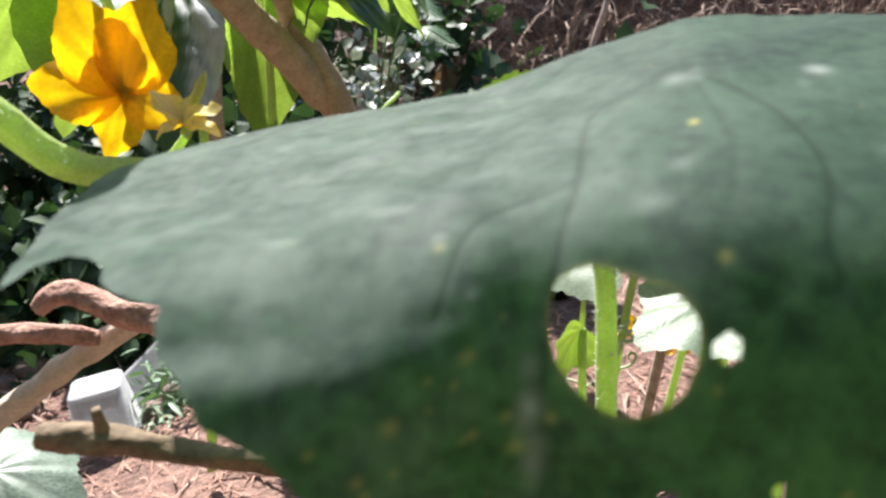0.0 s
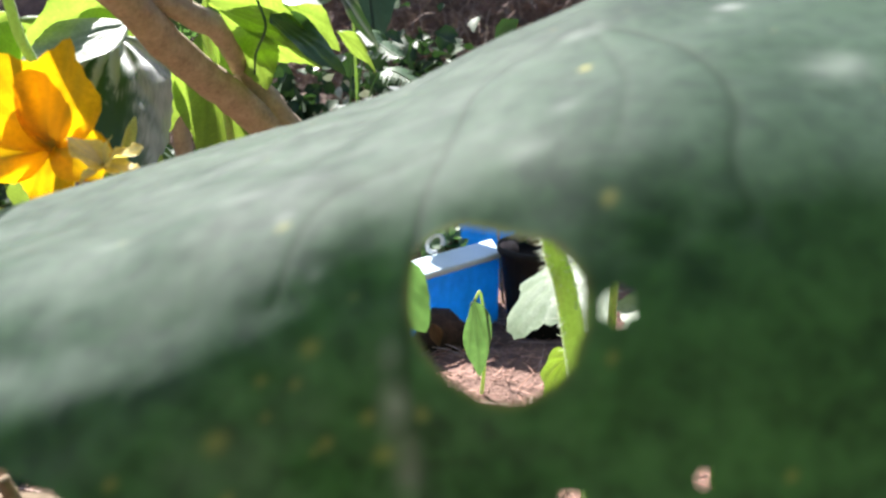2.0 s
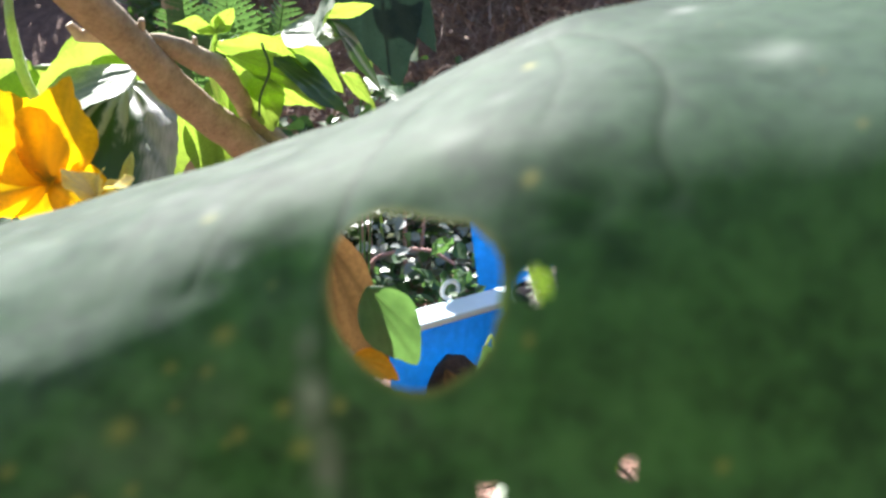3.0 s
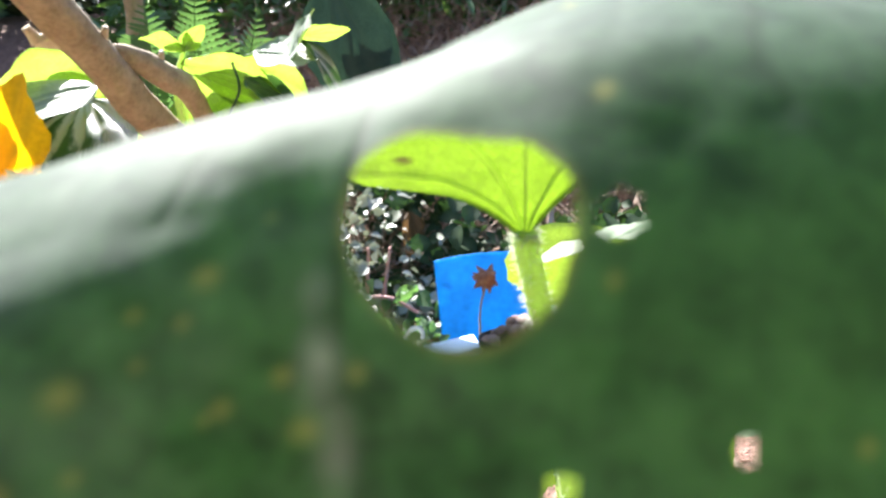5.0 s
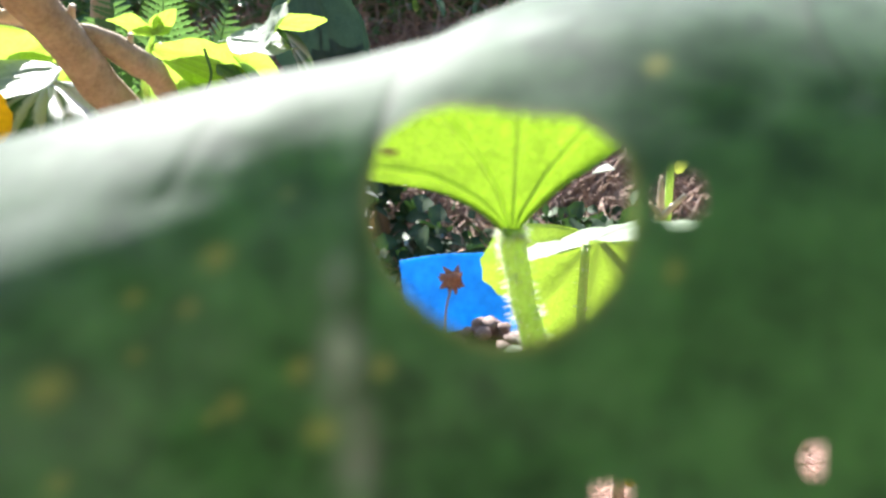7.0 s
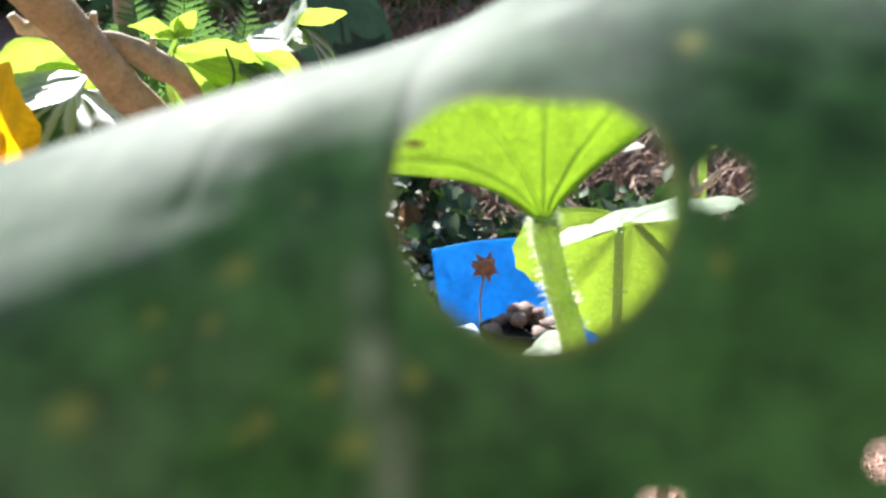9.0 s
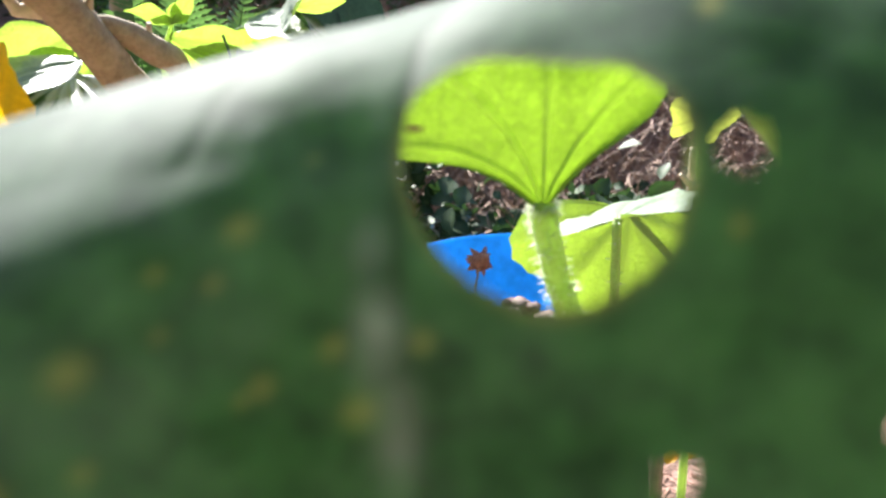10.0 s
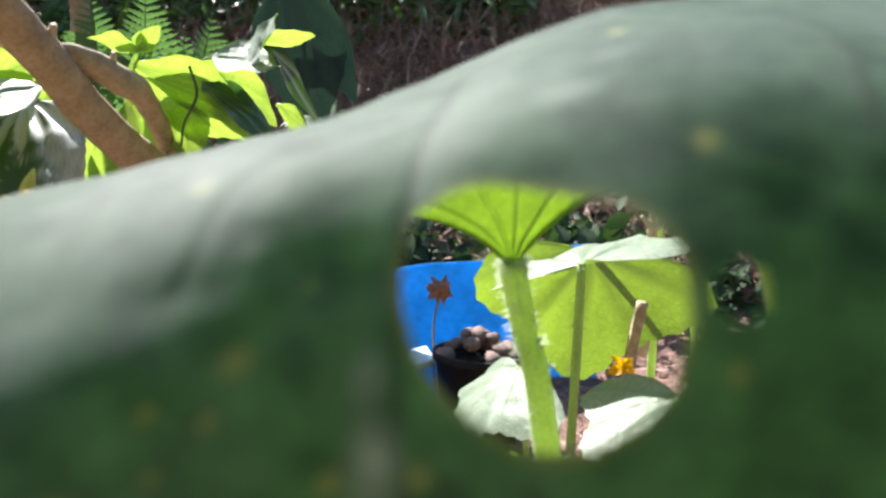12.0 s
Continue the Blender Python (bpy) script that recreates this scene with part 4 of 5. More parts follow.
def pepper_plant():
    o = (-0.19, 0.80, 0.0)
    ob = thing("pepper_plant", "bright green broad-leaved plant lit from behind", "plant", o)
    part("stem", tube([o, (-0.20, 0.79, 0.25), (-0.205, 0.77, 0.45), (-0.208, 0.735, 0.53), (-0.188, 0.703, 0.566)], (0.006, 0.005, 0.004, 0.003, 0.0015), 10, origin=o), M_STEM, ob)
    away = (0.0, 0.80, 0.60)
    leaf_part(ob, o, (-0.195, 0.712, 0.553), (-0.084, 0.722, 0.524), (0.10, 0.62, 0.78), 0.30, M_PEPPER, (-0.16, 0.25, 0), 3)
    leaf_part(ob, o, (-0.194, 0.728, 0.553), (-0.098, 0.738, 0.500), away, 0.37, M_PEPPER, (-0.08, 0.25, 0), 4)
    leaf_part(ob, o, (-0.184, 0.750, 0.546), (-0.152, 0.750, 0.476), away, 0.44, M_PEPPER, (-0.1, 0.25, 0), 5)
    leaf_part(ob, o, (-0.205, 0.80, 0.540), (-0.188, 0.83, 0.440), away, 0.30, M_PEPPER, (-0.1, 0.25, 0), 16)
    leaf_part(ob, o, (-0.150, 0.735, 0.560), (-0.079, 0.742, 0.517), (0.05, 0.66, 0.74), 0.34, M_PEPPER, (-0.12, 0.2, 0), 17)
    leaf_part(ob, o, (-0.126, 0.690, 0.561), (-0.072, 0.698, 0.549), (-0.19, -0.45, 0.87), 0.74, M_PALESQUASH, (0.15, 0.2, 0), 6, "pale leaf with sunlit white put into its colour", wave=0.05)
    leaf_part(ob, o, (-0.100, 0.690, 0.552), (-0.073, 0.700, 0.593), (-0.68, -0.42, 0.60), 0.62, M_PALESQUASH, (0.15, 0.3, 0), 18, "pale leaf with sunlit white put into its colour", wave=0.05)
    leaf_part(ob, o, (-0.094, 0.712, 0.579), (-0.050, 0.722, 0.576), (0.05, 0.55, 0.83), 0.26, M_PEPPER, (0.25, 0.3, 0), 7)
    leaf_part(ob, o, (-0.134, 0.690, 0.540), (-0.066, 0.686, 0.497), (0.35, -0.55, 0.75), 0.25, M_DARKLEAF, (-0.15, 0.5, 0), 8, "dark glossy leaf")
    leaf_part(ob, o, (-0.078, 0.70, 0.526), (-0.041, 0.705, 0.499), (0.2, 0.7, 0.65), 0.24, M_PEPPER, (-0.30, 0.4, 0), 9)
    leaf_part(ob, o, (-0.090, 0.696, 0.573), (-0.030, 0.708, 0.522), (0.45, -0.55, 0.7), 0.11, M_GREYLEAF, (-0.30, 0.9, 0), 10, "narrow grey-green leaf", wave=0.10)
    part("twig", tube([(0.046, -0.11, 0.552), (0.052, -0.112, 0.530), (0.040, -0.105, 0.508), (0.036, -0.10, 0.490)], (0.0012, 0.0012, 0.0011, 0.001), 7), M_DARKLEAF, ob)
    for k, (dx, dz, sz) in enumerate(((-0.034, 0.012, 0.34), (0.018, 0.020, 0.30), (0.004, 0.014, 0.4), (-0.016, 0.002, 0.40), (0.016, 0.006, 0.3))):
        leaf_part(ob, o, (-0.187, 0.702, 0.563), (-0.187 + dx, 0.696, 0.565 + dz), (0, 0.55, 0.8), sz, M_PEPPER, (-0.2, 0.7, 0), 12 + k)


pepper_plant()


def broad_plant():
    o = (-0.25, 0.70, 0.0)
    ob = thing("leafy_plant", "large drooping leaves, some grey with painted sun patches, some bright green", "plant", o)
    part("stem", tube([o, (-0.262, 0.745, 0.3), (-0.276, 0.745, 0.47), (-0.284, 0.722, 0.527)], (0.006, 0.005, 0.004, 0.003), 10, origin=o), M_STEM, ob)
    silver = leaf_part(ob, o, (-0.284, 0.720, 0.527), (-0.244, 0.578, 0.424), (-0.04, -0.42, 0.90), 0.31, M_GREYLEAF, (-0.35, 0.30, 0), 21, "dark leaf with silver-white sun patches painted in", (0.0, 0.32, -0.32, 0.65, -0.65, 1.0, -1.0), vein_w=0.040, rings=44, spokes=100)
    # the lit half and the sun fingers between leaf shadows, painted as a mask
    co = np.array([v.co[:] for v in silver.data.vertices]) / 0.1
    vein = np.array([a.value for a in silver.data.attributes["vein"].data])
    ragged = np.array([0.8 * noise.noise(Vector((x * 9, y * 9, 2))) + 0.6 * noise.noise(Vector((x * 34, y * 34, 5))) for x, y, z in co])
    side = 1 / (1 + np.exp(-(-co[:, 0] - 0.19 + 0.12 * ragged) / 0.03))
    finger = 1 / (1 + np.exp(-(vein - 0.42 + 0.25 * ragged) / 0.05)) / (1 + np.exp((co[:, 1] - 0.62 - 0.30 * ragged) / 0.03))
    silver.data.attributes.new("pale_lit", "FLOAT", "POINT").data.foreach_set("value", np.maximum(side * (0.75 + 0.4 * ragged), finger).clip(0, 1).astype(np.float32))
    silver.data.attributes["vein"].data.foreach_set("value", np.zeros(len(co), dtype=np.float32))
    leaf_part(ob, o, (-0.282, 0.782, 0.539), (-0.348, 0.715, 0.447), (-0.25, 0.62, 0.75), 0.46, M_PEPPER, (-0.40, 0.2, 0), 22)
    leaf_part(ob, o, (-0.292, 0.749, 0.558), (-0.387, 0.706, 0.488), (-0.30, 0.55, 0.78), 0.40, M_PEPPER, (-0.30, 0.2, 0), 23)
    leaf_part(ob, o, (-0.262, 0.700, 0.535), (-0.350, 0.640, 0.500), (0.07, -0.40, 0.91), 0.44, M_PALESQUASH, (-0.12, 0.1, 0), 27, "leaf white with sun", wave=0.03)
    leaf_part(ob, o, (-0.232, 0.805, 0.530), (-0.203, 0.800, 0.365), (0.1, 0.9, 0.4), 0.33, M_PEPPER, (-0.15, 0.3, 0), 24)
    leaf_part(ob, o, (-0.372, 0.715, 0.545), (-0.451, 0.685, 0.429), (-0.2, 0.7, 0.65), 0.36, M_PEPPER, (-0.2, 0.2, 0), 28)
    leaf_part(ob, o, (-0.348, 0.764, 0.539), (-0.409, 0.697, 0.380), (-0.3, 0.6, 0.7), 0.46, M_PEPPER, (-0.25, 0.2, 0), 25)
    leaf_part(ob, o, (-0.311, 0.801, 0.539), (-0.354, 0.776, 0.386), (-0.2, 0.7, 0.6), 0.50, M_PEPPER, (-0.2, 0.2, 0), 26)


broad_plant()


# ---- dead sticks, cup and litter low down
def stick(label, points, radii, material, seed, stubs=()):
    ob = tagged(part("stick", tube([Vector(p) - Vector(points[0]) for p in points], radii, 18, 12, 0.36, seed=seed), material, matrix=Matrix.Translation(points[0])), label, "stick", "dead sticks")
    for p, q, r in stubs:
        part("stub", tube([Vector(p), Vector(p).lerp(Vector(q), 0.5), Vector(q)], (r * 1.4, r, r * 0.8), 10, 5, 0.2, points[0]), material, ob)
    return ob


stick("knobbly dry brown stick with a broken end", [(-0.190, 0.298, 0.326), (-0.177, 0.300, 0.324), (-0.158, 0.302, 0.324), (-0.128, 0.305, 0.3195), (-0.078, 0.310, 0.313), (-0.045, 0.318, 0.303), (0.0, 0.35, 0.24), (0.05, 0.40, 0.0)], (0.0066, 0.0078, 0.0074, 0.0064, 0.0056, 0.0056, 0.006, 0.007), M_BROWNSTICK, 3, [((-0.160, 0.301, 0.328), (-0.162, 0.300, 0.342), 0.0030)])
stick("thick reddish dry stalk broken across", [(-0.292, 0.474, 0.299), (-0.282, 0.478, 0.309), (-0.268, 0.480, 0.312), (-0.240, 0.481, 0.302), (-0.207, 0.486, 0.292)], (0.0062, 0.0078, 0.0086, 0.0098, 0.0100), M_REDSTICK, 4)
stick("thick reddish dry stalk broken across", [(-0.40, 0.47, 0.262), (-0.352, 0.475, 0.268), (-0.310, 0.478, 0.277), (-0.275, 0.481, 0.278), (-0.254, 0.484, 0.275)], (0.008, 0.008, 0.008, 0.0074, 0.005), M_REDSTICK, 5)
stick("pale barkless stick leaning from the soil", [(-0.50, 0.49, -0.15), (-0.43, 0.495, 0.07), (-0.381, 0.50, 0.15), (-0.349, 0.50, 0.185), (-0.318, 0.50, 0.216), (-0.275, 0.502, 0.252), (-0.225, 0.506, 0.290), (-0.20, 0.51, 0.305)], (0.0115, 0.011, 0.0105, 0.010, 0.010, 0.0095, 0.0085, 0.008), M_PALEWOOD, 6)
stick("short brown peg standing in the soil", [(0.196, 0.64, 0.0), (0.197, 0.622, 0.30), (0.206, 0.62, 0.383)], (0.0045, 0.0048, 0.0042), M_DRYSTICK, 7)
stick("thin forked pink twig", [(0.262, 0.78, 0.30), (0.257, 0.76, 0.42), (0.253, 0.75, 0.462)], (0.005, 0.0042, 0.002), M_PALEWOOD, 8)
stick("thin forked pink twig", [(0.256, 0.752, 0.425), (0.276, 0.75, 0.446)], (0.0035, 0.002), M_PALEWOOD, 9)
stick("thin forked pink twig", [(0.256, 0.752, 0.425), (0.243, 0.75, 0.438)], (0.0035, 0.0015), M_PALEWOOD, 10)


def cup():
    bm = bmesh.new()

    def ring(w, z, r):
        pts = []
        for cx, cy, a0 in ((w - r, w - r, 0), (-w + r, w - r, 90), (-w + r, -w + r, 180), (w - r, -w + r, 270)):
            for k in range(7):
                a = radians(a0 + 15 * k)
                pts.append(bm.verts.new((cx + r * math.cos(a), cy + r * math.sin(a), z)))
        return pts

    rings = [ring(0.031, 0, 0.01), ring(0.033, 0.002, 0.012), ring(0.043, 0.098, 0.014), ring(0.046, 0.099, 0.015), ring(0.046, 0.102, 0.015), ring(0.0415, 0.102, 0.013), ring(0.032, 0.006, 0.011)]
    for a, b in zip(rings, rings[1:]):
        for k in range(28):
            bm.faces.new((a[k], a[(k + 1) % 28], b[(k + 1) % 28], b[k]))
    bm.faces.new(rings[0][::-1])
    bm.faces.new(rings[-1])
    tagged(part("plastic_container", bm, M_CLOUDY, matrix=pose(-0.492, 0.915, -0.042, 174, -12, 24) @ Matrix.Scale(1.08, 4)), "cloudy white plastic container lying upside down on the soil", "container")


cup()


def plastic_plate():
    """A thin warped rectangle with rounded corners, leaning on the container."""
    nx, ny, verts, faces = 14, 10, [], []
    for side in (0.0015, -0.0015):
        for j in range(ny + 1):
            for i in range(nx + 1):
                u, v = 2 * i / nx - 1, 2 * j / ny - 1
                k = 1 - 0.10 * (u * v) ** 6
                verts.append((0.058 * u * k, 0.040 * v * k, side + 0.006 * u * u - 0.004 * v))
    w, n = nx + 1, (nx + 1) * (ny + 1)
    for j in range(ny):
        for i in range(nx):
            a = j * w + i
            faces += [(a, a + 1, a + w + 1, a + w), (n + a, n + a + w, n + a + w + 1, n + a + 1)]
    rim = list(range(w)) + [j * w + nx for j in range(1, ny + 1)] + [ny * w + i for i in range(nx - 1, -1, -1)] + [j * w for j in range(ny - 1, 0, -1)]
    faces += [(a, n + a, n + b, b) for a, b in zip(rim, rim[1:] + rim[:1])]
    ob = part("plastic_plate", mesh_from(verts, faces, {"vein": [0.0] * len(verts)}), M_CLOUDY, matrix=pose(-0.452, 1.02, -0.088, 62, -48, 12))
    tagged(ob, "dull grey plastic plate leaning behind the container", "plate")


plastic_plate()
rng = random.Random(31)
for k in range(26):
    x, y = rng.uniform(-0.72, -0.3), rng.uniform(0.8, 1.5)
    s = rng.uniform(0.012, 0.035)
    st = part("stone", pebble((s, s * 0.8, s * 0.6), 60 + k), M_STONE, matrix=pose(x, y, ground_z(x, y) + s * 0.3, 0, 0, rng.uniform(0, 360)))
    tagged(st, "grey-brown stone half sunk in the soil", "stone", "stones on the ground")
foliage("ground_weed", "small green weeds growing in the soil", "weed", 260, clumps([(-0.405, 0.96, -0.09), (-0.385, 0.95, -0.03), (-0.40, 0.94, -0.13)], 0.022), 0.032, M_WEED, 41, shape="lance")


def hanging_leaves():
    ob = thing("dry_leaf", "dry brown leaf hanging on a thin stalk", "leaf", (-0.035, 0.46, 0.43))
    o = (-0.035, 0.46, 0.43)
    leaf_part(ob, o, (-0.048, 0.46, 0.432), (-0.006, 0.455, 0.335), (0.5, -0.8, 0.2), 0.19, M_DRYLEAF, (-0.15, 0.5, 0), 51)
    leaf_part(ob, o, (-0.018, 0.45, 0.396), (0.012, 0.45, 0.347), (0.25, -0.9, 0.3), 0.34, M_FERN, (-0.15, 0.4, 0), 53, "green leaf")
    leaf_part(ob, o, (-0.026, 0.44, 0.357), (0.002, 0.44, 0.348), (0.0, -0.6, 0.8), 0.34, M_ORANGE, (-0.3, 0.5, 0), 54, "withered orange petal")
    part("stalk", tube([(-0.013, 0.0, 0.002), (-0.02, 0.004, 0.03), (-0.01, 0.02, 0.045)], (0.0014, 0.0014, 0.0012), 7), M_STEM, ob)
    low = thing("pointed_leaf", "pointed green leaf drooping to the mulch before the blue box", "leaf", (0.05, 1.03, 0.0))
    leaf_part(low, (0.05, 1.03, 0.0), (0.040, 1.0, 0.170), (0.054, 1.0, 0.052), (0.5, -0.8, 0.2), 0.21, M_FERN, (-0.1, 0.9, 0), 52)
    part("stalk", tube([(0, 0, 0), (0.006, -0.004, 0.10), (-0.001, -0.018, 0.176), (-0.010, -0.03, 0.170)], (0.003, 0.0025, 0.002, 0.002), 8), M_STEM, low)


hanging_leaves()


# ---- added dark growth closes the place; unseen sides and back hold off sky light
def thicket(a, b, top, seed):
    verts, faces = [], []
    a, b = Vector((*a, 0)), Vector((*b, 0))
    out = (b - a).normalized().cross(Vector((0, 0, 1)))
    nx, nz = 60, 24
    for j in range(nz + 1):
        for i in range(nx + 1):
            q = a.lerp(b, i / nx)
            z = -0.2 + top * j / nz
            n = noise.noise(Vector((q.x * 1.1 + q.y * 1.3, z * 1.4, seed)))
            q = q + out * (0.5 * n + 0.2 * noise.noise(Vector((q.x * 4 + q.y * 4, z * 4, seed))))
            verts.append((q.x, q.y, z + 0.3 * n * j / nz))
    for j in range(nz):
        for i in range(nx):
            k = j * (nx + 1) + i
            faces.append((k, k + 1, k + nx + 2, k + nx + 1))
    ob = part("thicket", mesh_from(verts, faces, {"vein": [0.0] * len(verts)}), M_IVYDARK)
    tagged(ob, "added dark thicket sheet round the garden, holds off sky light", "thicket", kind="stuff")


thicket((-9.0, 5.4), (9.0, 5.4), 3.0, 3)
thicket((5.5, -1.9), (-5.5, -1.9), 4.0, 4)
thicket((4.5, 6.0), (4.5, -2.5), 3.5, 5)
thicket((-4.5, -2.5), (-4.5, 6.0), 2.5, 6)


# ---- tendrils, ferns, dark broad leaf, sapling
def tendril(points, r=0.0014):
    o = points[0]
    return tagged(part("tendril", tube([Vector(p) - Vector(o) for p in points], [r] * (len(points) - 1) + [r * 0.5], 7, 10), M_TENDRIL, matrix=Matrix.Translation(o)), "thin curling pale green tendril", "tendril", "tendrils")


def curl(start, way, turns, radius, seed):
    rng = random.Random(seed)
    d = Vector(way)
    pts = []
    for k in range(14):
        t = k / 13
        a = turns * 2 * math.pi * t ** 1.5
        pts.append(tuple(Vector(start) + d * t + Vector((radius * math.sin(a) * t, radius * 0.5 * math.sin(a * 0.7 + seed), radius * (1 - math.cos(a)) * t))))
    return tendril(pts)


for k, (p, w, n, r) in enumerate((((0.129, 0.560, 0.287), (0.035, 0.01, -0.01), 1.3, 0.01),
                                  ((0.131, 0.570, 0.267), (0.040, 0.01, 0.012), 1.0, 0.012),
                                  ((0.129, 0.560, 0.252), (0.030, 0.01, 0.03), 1.5, 0.009),
                                  ((0.134, 0.580, 0.242), (0.035, 0.0, 0.0), 0.8, 0.012),
                                  ((0.145, 0.660, 0.182), (-0.030, 0.01, -0.03), 1.1, 0.012),
                                  ((0.145, 0.670, 0.162), (-0.040, 0.0, -0.015), 0.8, 0.014),
                                  ((0.150, 0.660, 0.142), (-0.035, 0.01, 0.02), 1.2, 0.01),
                                  ((0.167, 0.600, 0.296), (0.03, 0.01, -0.02), 1.2, 0.01),
                                  ((0.167, 0.610, 0.266), (0.04, 0.01, 0.02), 0.9, 0.012))):
    curl(p, w, n, r, k)


def fern(label, foot, fronds, size, seed, crest=0.55):
    """Fronds of toothed pinnae on both sides of a midrib."""
    ob = thing("fern", label, "fern", foot, "ferns")
    rng = random.Random(seed)
    for tip in fronds:
        a, c = Vector((0, 0, 0)), Vector(tip) - Vector(foot)
        mid = Vector((c.x * 0.35, c.y * 0.35, c.z * 0.6 + crest * 0.25 * c.length)) if crest > 0.6 else a.lerp(c, 0.55) + Vector((0, 0, 0.12 * c.length))
        path = spline([a, mid, c], 26)
        verts, faces, vein = [], [], []
        first = int(len(path) * 0.66)
        for i in range(first, len(path) - 1):
            t = (i - first) / (len(path) - 1 - first)
            d = (path[i + 1] - path[i - 1]).normalized()
            side = d.cross(Vector((0.1, -0.5, 1))).normalized()
            up = side.cross(d)
            L = size * (1 - t) ** 0.8 * rng.uniform(0.85, 1.1) * min(1, 0.55 + 4 * t)
            for sgn in (-1, 1):
                way = (side * sgn + d * rng.uniform(0.25, 0.5)).normalized()
                across = way.cross(up).normalized()
                n = 9
                k = len(verts)
                for m in range(n + 1):
                    u = m / n
                    q = path[i] + way * L * u - up * 0.3 * L * u * u
                    w = L * 0.17 * (1 - u) ** 0.6 * (1.0 if m % 2 else 0.45) + 0.0003
                    verts += [q - across * w - up * w * 0.3, q, q + across * w - up * w * 0.3]
                    vein += [0, 0.6, 0]
                for m in range(n):
                    e = k + m * 3
                    faces += [(e, e + 1, e + 4, e + 3), (e + 1, e + 2, e + 5, e + 4)]
        fr = part("frond", mesh_from(verts, faces, {"vein": vein}), M_FERN, ob)
        part("midrib", tube([a, mid, c], (0.0018, 0.0012, 0.0005), 6, 8), M_FERN, fr)


fern("feathery pale green fern in half shade", (-0.30, 1.02, 0.0), [(-0.33, 0.97, 0.655), (-0.19, 0.95, 0.637), (-0.262, 0.95, 0.664), (-0.225, 0.97, 0.620)], 0.075, 3)
fern("narrow grey-green fern drooping in half shade", (-0.13, 0.98, 0.0), [(-0.035, 0.86, 0.50), (-0.065, 0.88, 0.515), (-0.015, 0.90, 0.47)], 0.032, 4, 1.3)


def big_leaf_plant():
    o = (-0.23, 1.88, 0.0)
    ob = thing("broad_leaf_plant", "broad leaves coloured dark blue-green as in deep shade", "plant", o)
    part("stem", tube([o, (-0.24, 1.86, 0.4), (-0.231, 1.784, 0.815)], (0.0045, 0.0035, 0.003), 10, origin=o), M_STEM, ob)
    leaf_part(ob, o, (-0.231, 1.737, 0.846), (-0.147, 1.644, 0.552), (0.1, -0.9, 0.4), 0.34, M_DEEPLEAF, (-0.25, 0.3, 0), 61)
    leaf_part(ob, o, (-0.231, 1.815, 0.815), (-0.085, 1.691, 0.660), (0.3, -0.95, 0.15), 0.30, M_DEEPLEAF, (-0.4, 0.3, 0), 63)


big_leaf_plant()
stick("dark thin sapling trunk", [(-0.34, 1.02, 0.0), (-0.345, 1.01, 0.35), (-0.352, 1.0, 0.60), (-0.365, 0.99, 0.85)], (0.013, 0.012, 0.011, 0.010), M_BARK, 12)
stick("thin brown dead stalk standing upright", [(0.245, 1.8, 0.0), (0.262, 1.8, 0.36), (0.285, 1.8, 0.50), (0.30, 1.82, 0.62)], (0.008, 0.0075, 0.007, 0.005), M_DRYSTICK, 13)
for k, (x, dx) in enumerate(((-0.28, 0.02), (-0.24, -0.015), (-0.14, 0.03), (-0.17, 0.01))):
    stick("thin pinkish dead stalk in the ground plants", [(x, 1.78, 0.02), (x + dx * 0.5, 1.775, 0.15), (x + dx, 1.77, 0.26)], (0.005, 0.0045, 0.003), M_PINK, 20 + k)
stick("thin pink stem arching over the ground plants", [(-0.26, 1.66, 0.02), (-0.23, 1.66, 0.13), (-0.18, 1.65, 0.16), (-0.10, 1.65, 0.165), (-0.04, 1.66, 0.13)], (0.0045, 0.004, 0.004, 0.004, 0.003), M_PINK, 30)
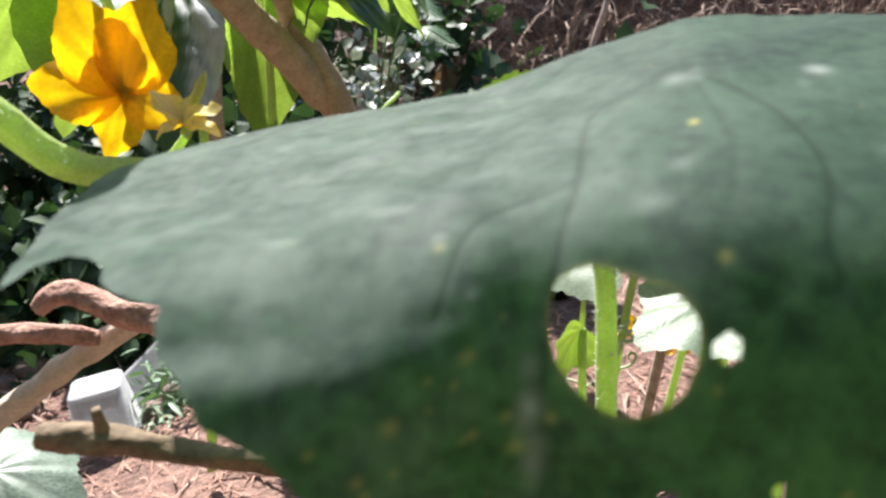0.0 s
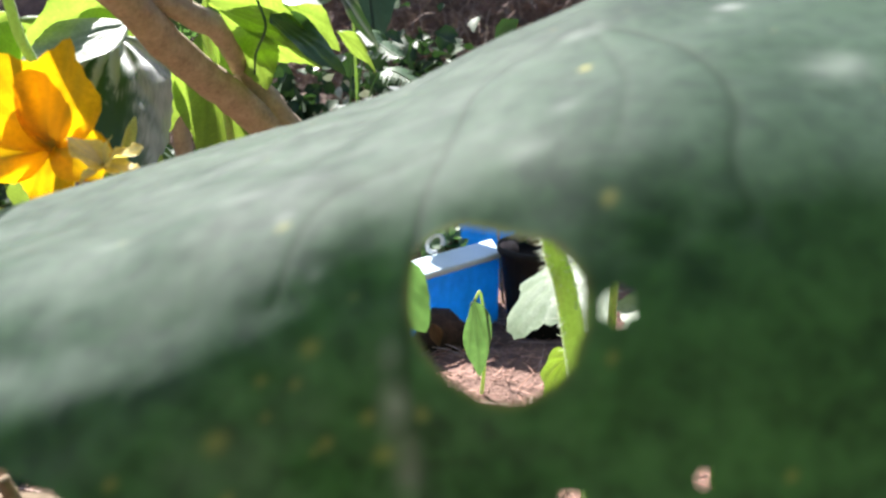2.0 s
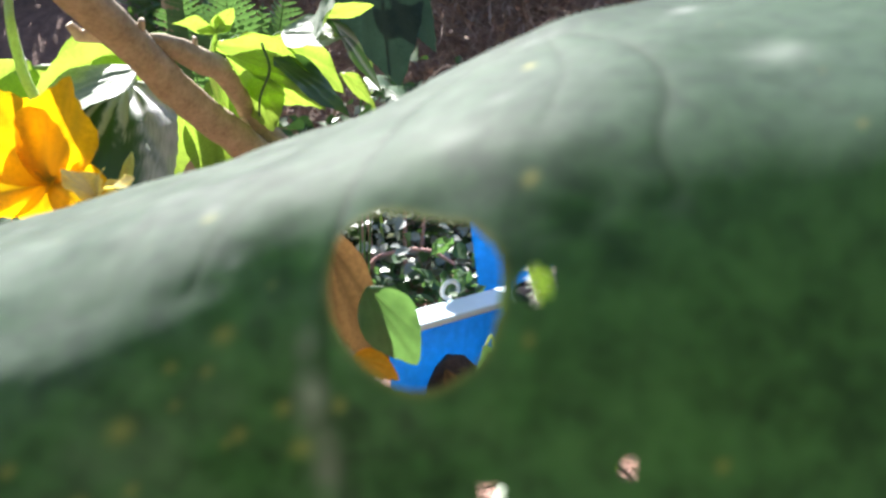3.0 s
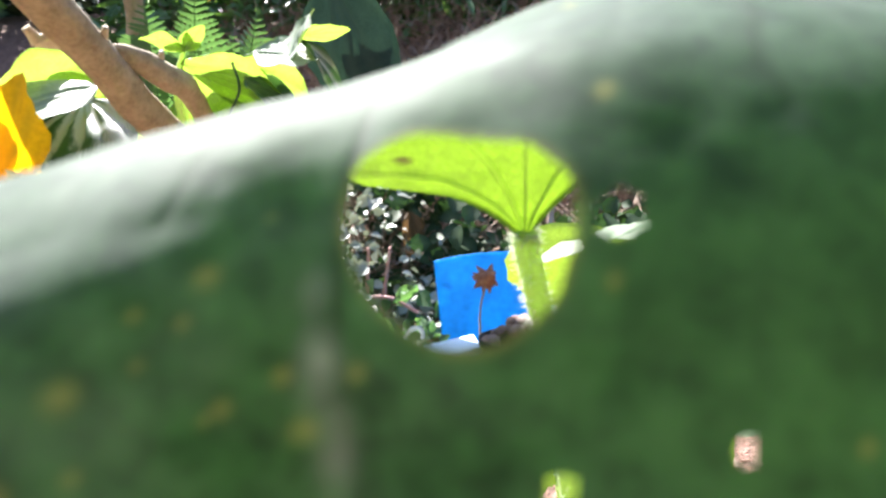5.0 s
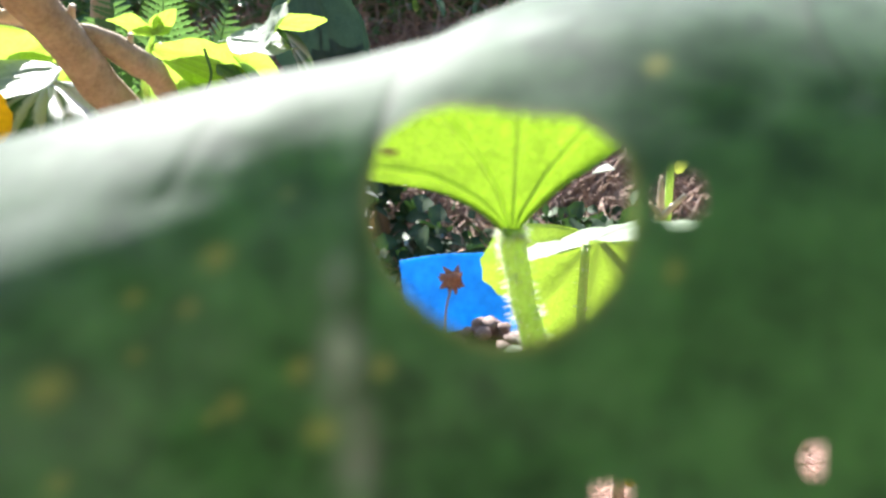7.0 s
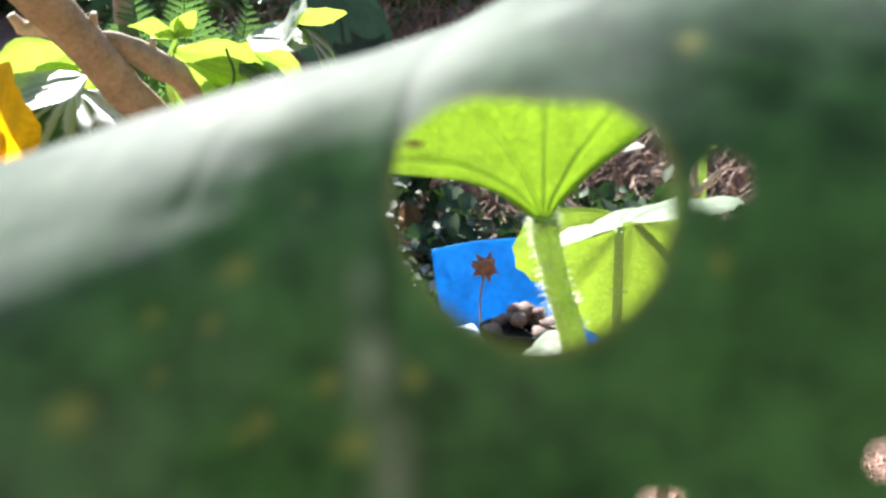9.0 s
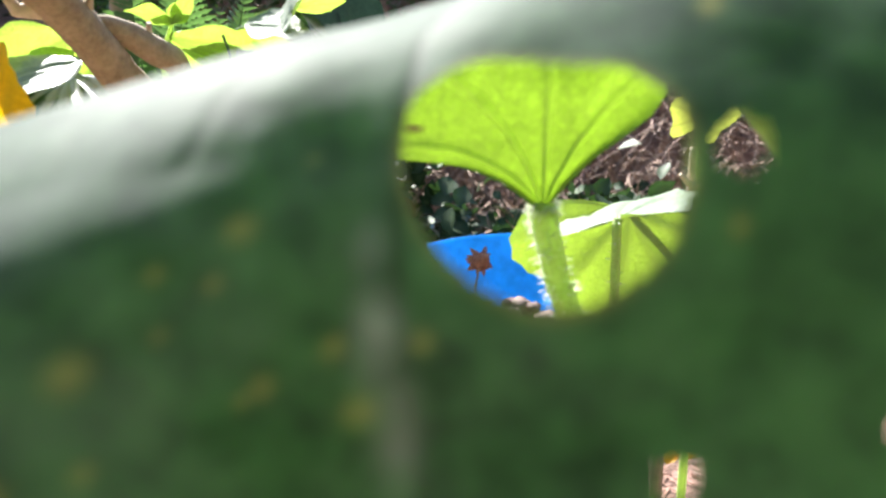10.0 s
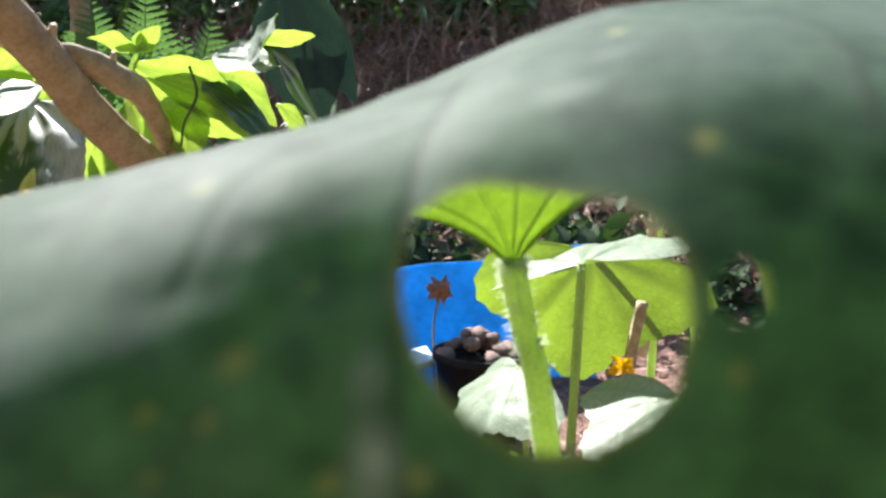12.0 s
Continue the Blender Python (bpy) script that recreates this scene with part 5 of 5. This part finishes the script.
dl = thing("dry_leaf", "curled orange-brown dry leaf caught in the ivy", "leaf", (-0.07, 1.93, 0.30))
leaf_part(dl, (-0.07, 1.93, 0.30), (-0.075, 1.93, 0.33), (-0.05, 1.90, 0.22), (0.3, -0.8, 0.4), 0.28, M_DRYLEAF, (-0.4, 0.8, 0), 71)
yl = thing("yellow_leaf", "small yellow leaf hanging in the shade", "leaf", (-0.235, 0.90, 0.68))
leaf_part(yl, (-0.235, 0.90, 0.68), (-0.243, 0.90, 0.69), (-0.225, 0.89, 0.645), (0.3, -0.8, 0.4), 0.2, M_ORANGE, (-0.2, 0.5, 0), 72)

squash_leaf("pale squash leaf low among the dead sticks", (-0.39, 0.56, -0.12), (-0.372, 0.515, 0.122), (0.85, -0.12, -0.10), (0.16, -0.30, 0.93), 0.075, bend=(-0.35, -0.5, 0), seed=31, material=M_SAGE)
scrap = part("plastic_scrap", pebble((0.022, 0.012, 0.026), 91), M_WHITE, matrix=pose(-0.462, 0.975, -0.118, 20, 10, 30))
tagged(scrap, "crumpled white plastic scrap on the soil", "scrap")

# dark leaf mass added where black shade lies on the soil behind the sticks
foliage("shade_growth", "dark low leaves added in place of shade behind the sticks", "ground plant", 5200, clumps([(-1.05 + 0.09 * i, 1.42 + 0.10 * (i % 4), -0.08 + 0.07 * ((i * 3) % 4)) for i in range(9)] + [(-0.88 + 0.075 * i, 1.20 + 0.07 * (i % 3), -0.14 + 0.05 * (i % 2)) for i in range(7)], 0.08), 0.05, M_IVY, 44)
M_CLOD = plain_material("dark_soil", (0.02, 0.013, 0.01), (0.085, 0.05, 0.04), 60.0, 0.9, 1.0, 0.006)
clod = part("soil_clod", pebble((0.055, 0.03, 0.050), 93), M_CLOD, matrix=pose(-0.012, 1.215, 0.026, 0, 12, 20))
tagged(clod, "dark brown clod before the blue box", "clod")
dc = thing("dry_leaf", "curled brown dry leaf on the dark clod", "leaf", (-0.02, 1.18, 0.05))
leaf_part(dc, (-0.02, 1.18, 0.05), (-0.03, 1.18, 0.065), (-0.012, 1.17, 0.028), (0.3, -0.8, 0.4), 0.3, M_DRYLEAF, (-0.4, 0.6, 0), 94)
